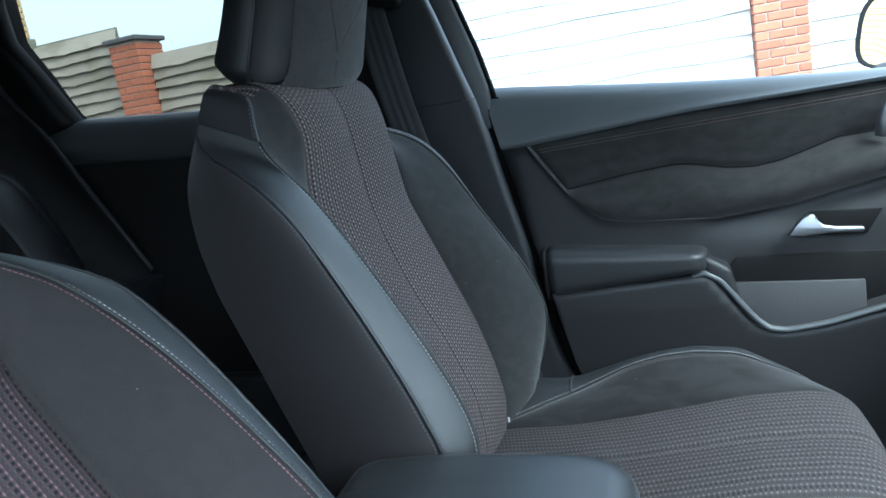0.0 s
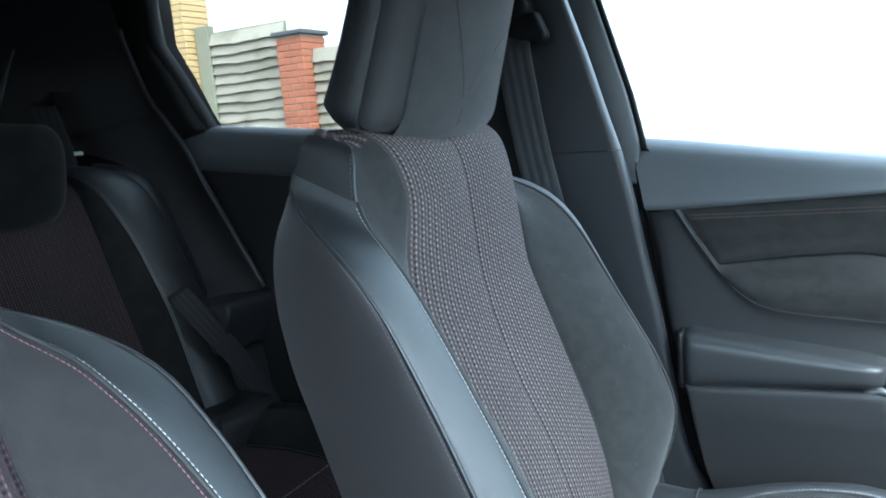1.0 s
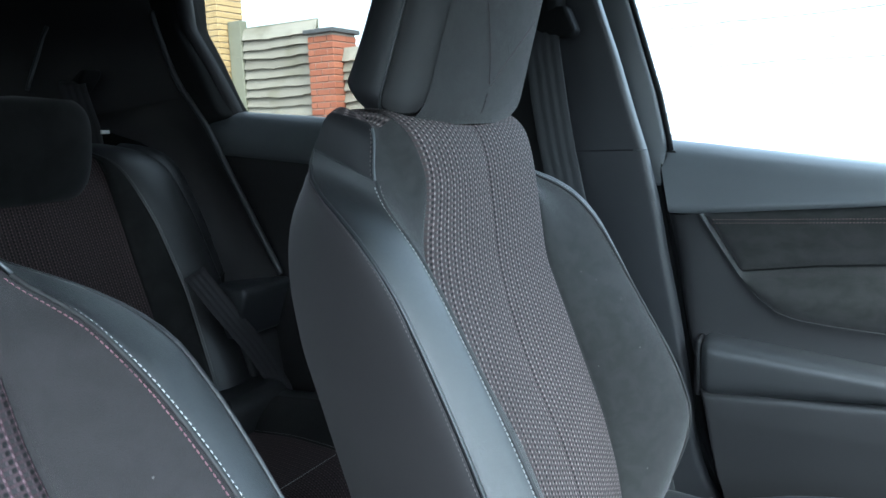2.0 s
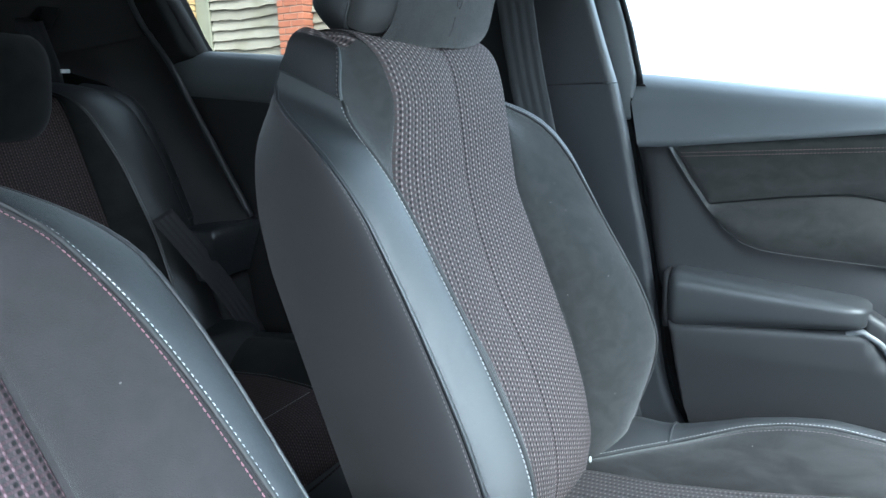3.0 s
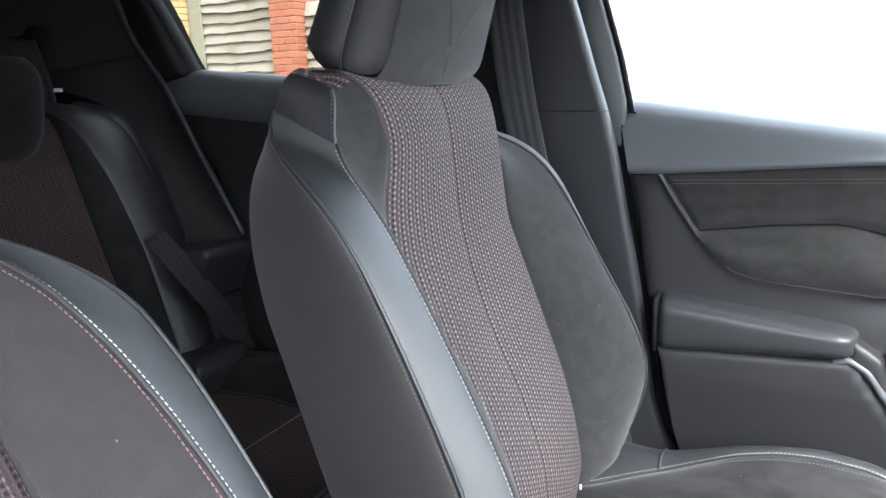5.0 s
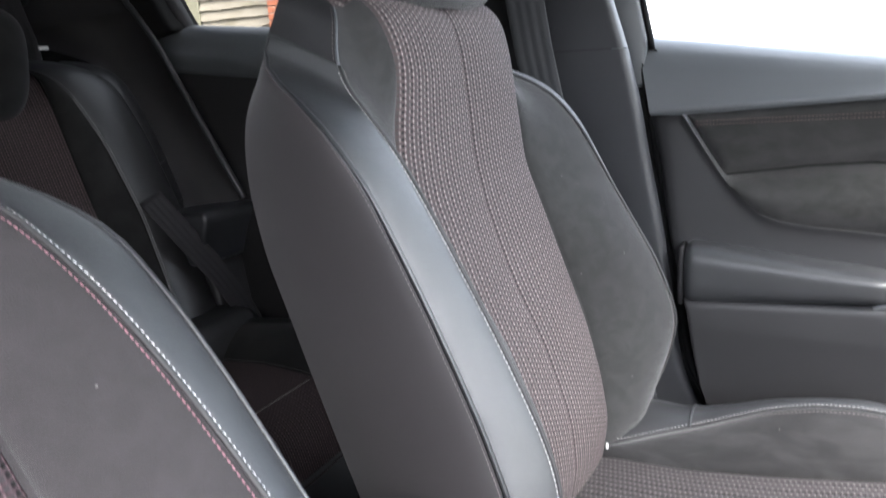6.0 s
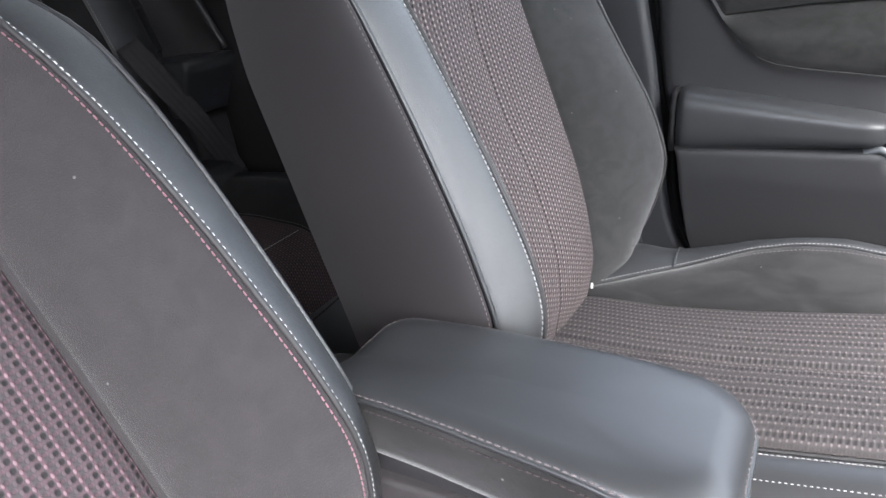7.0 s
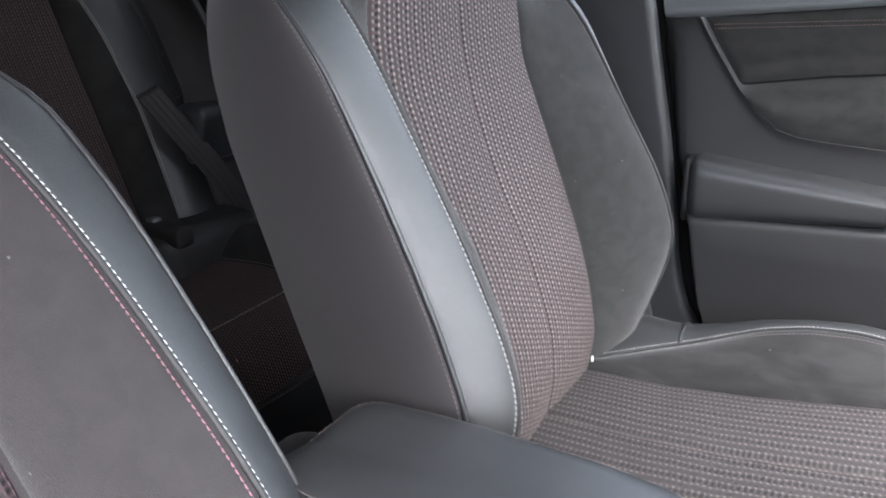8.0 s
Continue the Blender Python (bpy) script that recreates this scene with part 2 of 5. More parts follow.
def weathered(name, dark, light, rough, scale=3.0, moss=None):
    """Masonry and timber outside: each piece its own shade, with grain and stains."""
    m, nt, b = material(name, dark, rough)
    info = nt.nodes.new("ShaderNodeObjectInfo")
    tc = nt.nodes.new("ShaderNodeTexCoord")
    n1 = nt.nodes.new("ShaderNodeTexNoise")
    n1.inputs["Scale"].default_value, n1.inputs["Detail"].default_value = scale, 6
    mp = nt.nodes.new("ShaderNodeMapping")
    mp.inputs["Scale"].default_value = (1, 4, 6)
    nt.links.new(tc.outputs["Object"], mp.inputs[0])
    nt.links.new(mp.outputs[0], n1.inputs["Vector"])
    av = nt.nodes.new("ShaderNodeMath")
    av.operation = "MULTIPLY_ADD"
    av.inputs[1].default_value = 0.5
    half = nt.nodes.new("ShaderNodeMath")
    half.operation = "MULTIPLY"
    half.inputs[1].default_value = 0.5
    nt.links.new(n1.outputs[0], half.inputs[0])
    nt.links.new(info.outputs["Random"], av.inputs[0])
    nt.links.new(half.outputs[0], av.inputs[2])
    tone = mixed(nt, av.outputs[0], dark, light)
    if moss:                      # blotches of moss and damp
        n2 = nt.nodes.new("ShaderNodeTexNoise")
        n2.inputs["Scale"].default_value, n2.inputs["Detail"].default_value = 2.2, 5
        nt.links.new(tc.outputs["Object"], n2.inputs["Vector"])
        edge = nt.nodes.new("ShaderNodeMapRange")
        edge.interpolation_type = "SMOOTHSTEP"
        edge.inputs[1].default_value, edge.inputs[2].default_value, edge.inputs[4].default_value = 0.46, 0.72, 0.7
        nt.links.new(n2.outputs[0], edge.inputs[0])
        lay = nt.nodes.new("ShaderNodeMix")
        lay.data_type = "RGBA"
        lay.inputs[7].default_value = (*moss, 1)
        nt.links.new(edge.outputs[0], lay.inputs[0])
        nt.links.new(tone, lay.inputs[6])
        tone = lay.outputs[2]
    nt.links.new(tone, b.inputs["Base Color"])
    bump = nt.nodes.new("ShaderNodeBump")
    bump.inputs["Strength"].default_value, bump.inputs["Distance"].default_value = 0.6, 0.006
    nt.links.new(n1.outputs[0], bump.inputs["Height"])
    nt.links.new(bump.outputs[0], b.inputs["Normal"])
    return m


BRICK_RED = weathered("red_brick", (0.25, 0.075, 0.040), (0.42, 0.15, 0.080), 0.85, 8)
BRICK_YELLOW = weathered("yellow_brick", (0.42, 0.28, 0.12), (0.55, 0.40, 0.20), 0.85, 8)
MORTAR = weathered("mortar", (0.34, 0.30, 0.26), (0.45, 0.42, 0.38), 0.95, 12)
BOARD = weathered("weathered_board", (0.15, 0.13, 0.10), (0.40, 0.365, 0.305), 0.9, 5, (0.11, 0.10, 0.055))
BOARD_PALE = weathered("pale_board", (0.68, 0.66, 0.62), (0.82, 0.81, 0.78), 0.85, 2)
CONCRETE = weathered("concrete_post", (0.15, 0.15, 0.11), (0.25, 0.24, 0.18), 0.9, 4, (0.09, 0.10, 0.05))
COPING = weathered("dark_coping", (0.06, 0.06, 0.065), (0.10, 0.10, 0.10), 0.8, 6)
RENDERED = weathered("brown_render", (0.30, 0.28, 0.26), (0.38, 0.36, 0.34), 0.95, 3)


def glass(name, tint, rough=0.0):
    m, nt, b = material(name, tint, rough)
    out = nt.nodes["Material Output"]
    tr = nt.nodes.new("ShaderNodeBsdfTransparent")
    tr.inputs[0].default_value = (*tint, 1)
    gl = nt.nodes.new("ShaderNodeBsdfGlossy")
    gl.inputs["Roughness"].default_value = 0.02
    fr = nt.nodes.new("ShaderNodeFresnel")
    fr.inputs[0].default_value = 1.45
    mx = nt.nodes.new("ShaderNodeMixShader")
    nt.links.new(fr.outputs[0], mx.inputs[0])
    nt.links.new(tr.outputs[0], mx.inputs[1])
    nt.links.new(gl.outputs[0], mx.inputs[2])
    nt.links.new(mx.outputs[0], out.inputs[0])
    return m


GLASS = glass("clear_glass", (0.88, 0.91, 0.90))
GLASS_SCREEN = glass("windscreen_glass", (0.64, 0.67, 0.65))
GLASS_TINTED = glass("tinted_glass", (0.20, 0.198, 0.182))
MIRROR = material("mirror", (0.9, 0.9, 0.9), 0.02, 1.0)[0]


# ---- mesh tools ----
def empty(name, at, label, category, group="", kind=""):
    ob = new(name)
    ob.location = at
    ob.empty_display_size = 0.05
    return tagged(ob, label, category, group, kind)


def hang(ob, parent):
    if parent is not None:
        ob.parent = parent
        bpy.context.view_layer.update()
        ob.matrix_parent_inverse = parent.matrix_world.inverted()
    return ob


def part(name, bm, mat, parent=None, label="", smooth=True):
    me = bpy.data.meshes.new(name)
    bmesh.ops.recalc_face_normals(bm, faces=bm.faces) if smooth == "recalc" else None
    bm.to_mesh(me)
    bm.free()
    me.materials.append(mat)
    if smooth:
        me.shade_smooth()
    ob = new(name, me)
    if label:
        ob["label"] = label
    return hang(ob, parent)


def sheet(name, P, mat, parent=None, label="", flip=False, uv=None, thick=0.0):
    """A grid of places P[i, j] as one smooth mesh; thick gives it a folded-back rim."""
    n, m = P.shape[:2]
    verts = P.reshape(-1, 3)
    faces = []
    for i in range(n - 1):
        for j in range(m - 1):
            q = (i * m + j, i * m + j + 1, (i + 1) * m + j + 1, (i + 1) * m + j)
            faces.append(q[::-1] if flip else q)
    me = bpy.data.meshes.new(name)
    me.from_pydata(verts.tolist(), [], faces)
    lay = me.uv_layers.new(name="UVMap")
    if uv is None:
        du = np.linalg.norm(np.diff(P, axis=1), axis=2)
        dv = np.linalg.norm(np.diff(P, axis=0), axis=2)
        U = np.concatenate([np.zeros((n, 1)), np.cumsum(du, 1)], 1)
        V = np.concatenate([np.zeros((1, m)), np.cumsum(dv, 0)], 0)
        U = np.repeat(U.mean(0)[None], n, 0)
        V = np.repeat(V.mean(1)[:, None], m, 1)
        uv = np.stack([U, V], 2)
    flat = uv.reshape(-1, 2)
    idx = np.empty(len(me.loops), dtype=np.int32)
    me.loops.foreach_get("vertex_index", idx)
    lay.data.foreach_set("uv", flat[idx].astype(np.float32).ravel())
    me.materials.append(mat)
    me.shade_smooth()
    ob = new(name, me)
    if label:
        ob["label"] = label
    return hang(ob, parent)


def block(lo, hi, bevel=0.004, seg=2, bm=None):
    """A bevelled box between two corners."""
    own = bmesh.new()
    bmesh.ops.create_cube(own, size=1)
    c = [(a + b) / 2 for a, b in zip(lo, hi)]
    s = [abs(b - a) for a, b in zip(lo, hi)]
    for v in own.verts:
        v.co = Vector([c[i] + v.co[i] * s[i] for i in range(3)])
    if bevel:
        bmesh.ops.bevel(own, geom=own.edges[:], offset=min(bevel, min(s) * 0.45), segments=seg, profile=0.5, affect="EDGES")
    if bm is None:
        return own
    me = bpy.data.meshes.new("tmp")
    own.to_mesh(me)
    own.free()
    bm.from_mesh(me)
    bpy.data.meshes.remove(me)
    return bm


def prism(points, axis, lo, hi, bevel=0.004, seg=2):
    """A closed outline in the plane across an axis, drawn out from lo to hi, with rounded edges."""
    bm = bmesh.new()

    def place(p, h):
        return {"x": (h, p[0], p[1]), "y": (p[0], h, p[1]), "z": (p[0], p[1], h)}[axis]

    a = [bm.verts.new(place(p, lo)) for p in points]
    b = [bm.verts.new(place(p, hi)) for p in points]
    bm.faces.new(a[::-1])
    bm.faces.new(b)
    for i in range(len(points)):
        j = (i + 1) % len(points)
        bm.faces.new((a[i], a[j], b[j], b[i]))
    bmesh.ops.recalc_face_normals(bm, faces=bm.faces)
    if bevel:
        bmesh.ops.bevel(bm, geom=bm.edges[:], offset=bevel, segments=seg, profile=0.5, affect="EDGES", clamp_overlap=True)
    return bm


def tube(path, radius, sides=8, bm=None, flat=1.0):
    """A rod along a path of places."""
    bm = bm or bmesh.new()
    path = [Vector(p) for p in path]
    rings = []
    for i, p in enumerate(path):
        d = (path[min(i + 1, len(path) - 1)] - path[max(i - 1, 0)]).normalized()
        side = d.cross(Vector((0.31, 0.2, 0.93))).normalized()
        up = side.cross(d)
        r = radius[i] if isinstance(radius, (list, tuple)) else radius
        rings.append([bm.verts.new(p + side * math.cos(a) * r + up * math.sin(a) * r * flat) for a in [2 * math.pi * k / sides for k in range(sides)]])
    for a, b in zip(rings, rings[1:]):
        for k in range(sides):
            bm.faces.new((a[k], a[(k + 1) % sides], b[(k + 1) % sides], b[k]))
    bm.faces.new(rings[0][::-1])
    bm.faces.new(rings[-1])
    return bm


def resample(path, step):
    path = np.asarray(path, float)
    d = np.r_[0, np.cumsum(np.linalg.norm(np.diff(path, axis=0), axis=1))]
    k = np.arange(0, d[-1], step)
    return np.stack([np.interp(k, d, path[:, i]) for i in range(3)], 1)


def stitch_line(name, path, normal, mat, parent, pitch=0.0043, length=0.0032, width=0.00052, lift=0.0004):
    """A row of single thread stitches along a seam, joined into one part."""
    p = resample(path, pitch)
    nn = resample(np.asarray(path, float) + np.asarray(normal, float) * 0.01, pitch)
    bm = bmesh.new()
    count = min(len(p), len(nn))
    for i in range(1, count - 1):
        d = Vector(p[i + 1] - p[i - 1]).normalized()
        n = Vector(nn[i] - p[i]).normalized()
        s = d.cross(n).normalized()
        c = Vector(p[i]) + n * lift
        ends = []
        for f, w in ((-0.5, 0.35), (-0.25, 1.0), (0.25, 1.0), (0.5, 0.35)):
            q = c + d * f * length - n * (0.0007 if abs(f) == 0.5 else 0)
            ends.append([bm.verts.new(q + s * width * w), bm.verts.new(q + n * width * w * 0.9), bm.verts.new(q - s * width * w), bm.verts.new(q - n * width * w * 0.6)])
        for a, b in zip(ends, ends[1:]):
            for k in range(4):
                bm.faces.new((a[k], a[(k + 1) % 4], b[(k + 1) % 4], b[k]))
    return part(name, bm, mat, parent)


def flow(table, s, passes=6):
    """A smooth curve of places through a short table of (s, x, y, z)."""
    t = np.array(table, float)
    c = np.stack([np.interp(s, t[:, 0], t[:, i]) for i in (1, 2, 3)], 1)
    for _ in range(passes):
        e = np.concatenate([2 * c[:1] - c[1:2], c, 2 * c[-1:] - c[-2:-1]])
        c = 0.25 * e[:-2] + 0.5 * e[1:-1] + 0.25 * e[2:]
    return c


EDGE = np.array([0, 0.012, 0.03, 0.06, 0.1, 0.16, 0.24, 0.33, 0.42, 0.5, 0.58, 0.67, 0.76, 0.84, 0.9, 0.94, 0.97, 0.988, 1.0])


def panel(a, b, bulge=0.0, tuck=(0.003, 0.003), ts=EDGE, lean=0.5, reach=0.006):
    """The padded surface between two seams a and b: bulged in the middle, rolled in at the seams."""
    a, b = np.asarray(a), np.asarray(b)
    chord = b - a
    along = np.gradient(a + b, axis=0)
    n = np.cross(chord, along)
    n /= np.linalg.norm(n, axis=1)[:, None] + 1e-9
    width = np.linalg.norm(chord, axis=1)[:, None]
    bulge = np.broadcast_to(np.asarray(bulge, float), (len(a),))[:, None]
    cols, norms = [], []
    for t in ts:
        w = t ** (math.log(0.5) / math.log(lean)) if 0 < t < 1 else t
        p = a + chord * t + n * bulge * 4 * w * (1 - w)
        p = p - n * (tuck[0] * np.exp(-t * width / reach) + tuck[1] * np.exp(-(1 - t) * width / reach))
        cols.append(p)
    return np.stack(cols, 1), n


def mirrored(P):
    Q = np.array(P, float)
    Q[..., 1] *= -1
    return Q


# ---- ground and the shell of the car that closes the cabin ----
def ground_sheet():
    bm = bmesh.new()
    bmesh.ops.create_grid(bm, x_segments=40, y_segments=40, size=400)
    for v in bm.verts:
        r = v.co.length
        v.co.z = 0.02 * math.sin(v.co.x * 0.4) * min(1, max(0, (r - 30) / 60))
    return tagged(part("ground", bm, ASPHALT), "grey asphalt drive running out to the horizon", "ground", kind="structure")


ground_sheet()
# plain unseen walls, added behind the camera and ahead of the car to block low sky light
tagged(part("wall_house", block((-9.0, -4.3, 0), (6.3, -4.0, 1.55), 0.02), RENDERED), "unseen added wall beside the drive, blocking low sky light", "wall", kind="structure")
tagged(part("wall_garage", block((6.0, -3.98, 0), (6.3, 5.2, 2.35), 0.02), RENDERED), "unseen added wall ahead of the car, blocking low sky light", "wall", kind="structure")
MID = -0.298         # the car's centre line
DRV = 2 * MID        # mirrors a place on the passenger side: y -> DRV - y


def cabin():
    # floor pan with a raised tunnel
    pts = [(-1.02, 0.24), (-1.02, 0.20), (0.42, 0.20), (0.42, 0.24), (-0.20, 0.24), (-0.21, 0.36), (-0.41, 0.36), (-0.42, 0.24)]
    tagged(part("floor", prism(pts, "x", -1.75, 1.15, 0.01), CARPET), "black carpeted floor pan of the car", "floor", kind="structure")
    # headliner, dropping towards the windows and the tailgate
    n, m = 40, 30
    X = np.linspace(-1.75, 0.74, n)
    Y = np.linspace(-0.98, 0.385, m)
    P = np.zeros((n, m, 3))
    for i, x in enumerate(X):
        for j, y in enumerate(Y):
            w = abs(y - MID) / 0.67
            P[i, j] = (x, y, 1.445 - (0.035 if y > MID and x < 0 else 0.07) * w ** 4 - 0.05 * max(0, -(x + 0.6)) ** 2 - 0.02 * max(0, x) ** 2)
    ob = sheet("ceiling", P, LINER, flip=True)
    so = ob.modifiers.new("thick", "SOLIDIFY")
    so.thickness = -0.03
    tagged(ob, "black cloth headliner under the roof", "ceiling", kind="structure")
    # bulkhead ahead of the feet, and the tailgate behind
    tagged(part("wall_front", prism([(0.72, 0.62), (0.70, 0.86), (0.78, 0.93), (1.25, 0.97), (1.30, 0.2), (1.15, 0.2), (1.10, 0.55), (0.95, 0.58)], "y", -1.02, 0.42, 0.02, 3), PLASTIC_DARK), "dark bulkhead and dashboard below the windscreen", "wall", kind="structure")
    tagged(part("wall_rear", block((-1.80, -1.02, 0.2), (-1.72, 0.42, 1.36), 0.03), PLASTIC_DARK), "dark tailgate lining behind the rear seats", "wall", kind="structure")
    # driver's side: rear door lining and pillar behind the open driver's door
    bm = block((-1.75, -1.06, 0.2), (-0.28, -1.0, 1.02), 0.02)
    block((-0.30, -1.06, 0.16), (1.28, -1.0, 0.34), 0.02, bm=bm)
    block((0.86, -1.06, 0.30), (1.28, -1.0, 0.97), 0.02, bm=bm)
    block((-1.75, -1.06, 1.0), (-0.95, -0.99, 1.42), 0.02, bm=bm)
    pillar_b = prism([(-0.40, 0.2), (0.10, 0.2), (0.03, 0.47), (0.0, 0.63), (-0.02, 0.80), (-0.065, 1.04), (-0.17, 1.42), (-0.36, 1.42), (-0.40, 1.0)], "y", -1.05, -0.985, 0.01)
    tagged(part("trim_driver_pillar", pillar_b, PLASTIC_DARK), "dark trim of the pillar behind the driver's door opening", "trim", kind="structure")
    P = np.array([[(x, -1.03 + 0.05 * w, 1.0 + 0.42 * w) for x in np.linspace(-0.98, -0.30, 6)] for w in np.linspace(0, 1, 4)])
    tagged(sheet("window_driver_rear", P, GLASS_TINTED), "dark tinted rear side window", "window", kind="structure")
    P = np.array([[(1.24 - 0.50 * w - 0.10 * (abs(y - MID) / 0.7) ** 2 * (1 - w), y * (1 - 0.10 * w) + MID * 0.10 * w, 0.965 + 0.44 * w) for y in np.linspace(-1.02, 0.42, 14)] for w in np.linspace(0, 1, 10)])
    tagged(sheet("window_front", P, GLASS_SCREEN), "raked windscreen glass over the dashboard", "window", kind="structure").visible_shadow = False
    tagged(part("wall_driver_side", bm, PLASTIC_DARK), "dark lining of the driver's side doors", "wall", kind="structure")
    # passenger side rail above the windows, and the quarter behind
    path = [(0.55, 0.33, 1.36), (0.2, 0.35, 1.39), (-0.3, 0.36, 1.41), (-0.8, 0.36, 1.435), (-1.2, 0.355, 1.42), (-1.74, 0.355, 1.37)]
    tagged(part("trim", tube([Vector(p) for p in resample(path, 0.05)], 0.035, 10), LINER), "black trim rail along the roof over the windows", "trim", kind="structure")


cabin()


# ---- front seats ----
NS = 120
S_BACK = np.linspace(0.50, 1.16, NS)
# s, x, y, z of each seam of the backrest's far half; past 1.04 they roll over the top
MIDLINE = [(0.50, -0.06, 0, 0.50), (0.56, -0.03, 0, 0.56), (0.62, -0.021, 0, 0.62), (0.668, -0.025, 0, 0.668), (0.70, -0.034, 0, 0.70), (0.759, -0.055, 0, 0.759),
           (0.805, -0.078, 0, 0.805), (0.848, -0.095, 0, 0.848), (0.896, -0.110, 0, 0.896), (0.937, -0.119, 0, 0.937), (0.997, -0.124, 0, 0.997), (1.045, -0.130, 0, 1.050),
           (1.07, -0.143, 0, 1.080), (1.09, -0.168, 0, 1.098), (1.12, -0.225, 0, 1.100), (1.16, -0.262, 0, 1.04)]
WEAVE_EDGE = [(0.50, -0.06, 0.135, 0.50), (0.56, -0.03, 0.135, 0.56), (0.617, -0.023, 0.135, 0.617), (0.675, -0.033, 0.135, 0.675), (0.731, -0.048, 0.135, 0.731),
              (0.793, -0.071, 0.136, 0.793), (0.862, -0.097, 0.136, 0.862), (0.917, -0.118, 0.136, 0.917), (0.985, -0.126, 0.135, 0.985), (1.03, -0.131, 0.132, 1.036),
              (1.06, -0.141, 0.133, 1.073), (1.09, -0.165, 0.129, 1.094), (1.12, -0.222, 0.118, 1.098), (1.16, -0.260, 0.105, 1.04)]
CREST = [(0.50, -0.03, 0.19, 0.52), (0.56, -0.008, 0.205, 0.57), (0.603, 0.003, 0.213, 0.603), (0.64, 0.019, 0.213, 0.64), (0.679, 0.032, 0.211, 0.679), (0.719, 0.040, 0.207, 0.719),
         (0.742, 0.034, 0.204, 0.742), (0.774, 0.023, 0.203, 0.774), (0.804, 0.008, 0.202, 0.804), (0.833, -0.006, 0.201, 0.833), (0.866, -0.024, 0.200, 0.866),
         (0.901, -0.044, 0.198, 0.901), (0.939, -0.068, 0.194, 0.939), (0.979, -0.098, 0.186, 0.979), (1.005, -0.125, 0.182, 1.005), (1.03, -0.153, 0.172, 1.028),
         (1.05, -0.156, 0.160, 1.052), (1.075, -0.158, 0.150, 1.076), (1.09, -0.172, 0.140, 1.090), (1.12, -0.215, 0.128, 1.098), (1.16, -0.255, 0.11, 1.05)]
BAND_EDGE = [(0.5, -0.02, 0.217, 0.5), (0.6, 0.004, 0.235, 0.6), (0.68, 0.017, 0.237, 0.68), (0.731, 0.0105, 0.237, 0.731), (0.783, -0.0085, 0.236, 0.783), (0.824, -0.026, 0.236, 0.824),
             (0.867, -0.0455, 0.236, 0.867), (0.906, -0.065, 0.2355, 0.906), (0.945, -0.086, 0.236, 0.947), (0.962, -0.102, 0.235, 0.969), (0.977, -0.123, 0.232, 0.992), (0.989, -0.150, 0.222, 1.010), (1.0, -0.182, 0.204, 1.022), (1.012, -0.226, 0.171, 1.036),
             (1.03, -0.218, 0.166, 1.060), (1.05, -0.211, 0.164, 1.074), (1.075, -0.206, 0.161, 1.090), (1.09, -0.204, 0.146, 1.0965), (1.12, -0.216, 0.122, 1.099), (1.16, -0.250, 0.11, 1.05)]
# the driver's bolster turns over the shoulder more gently
BAND_SOFT = [p for p in BAND_EDGE if not 0.94 < p[0] < 1.04] + [(0.945, -0.093, 0.2335, 0.952), (0.962, -0.113, 0.230, 0.970), (0.977, -0.135, 0.226, 0.985), (0.990, -0.155, 0.219, 0.998), (1.003, -0.166, 0.206, 1.011), (1.018, -0.178, 0.186, 1.024), (1.032, -0.196, 0.172, 1.038)]
BAND_SOFT.sort()
REAR_EDGE = [(0.50, -0.10, 0.195, 0.50), (0.60, -0.116, 0.203, 0.60), (0.686, -0.140, 0.207, 0.686), (0.743, -0.160, 0.208, 0.743), (0.84, -0.193, 0.208, 0.84), (0.886, -0.210, 0.207, 0.886),
             (0.936, -0.222, 0.204, 0.936), (0.965, -0.227, 0.199, 0.97), (0.985, -0.232, 0.188, 1.00), (1.01, -0.243, 0.148, 1.034), (1.03, -0.236, 0.137, 1.056), (1.05, -0.229, 0.130, 1.072), (1.075, -0.225, 0.119, 1.087), (1.09, -0.220, 0.112, 1.093), (1.12, -0.228, 0.104, 1.095), (1.16, -0.254, 0.095, 1.045)]


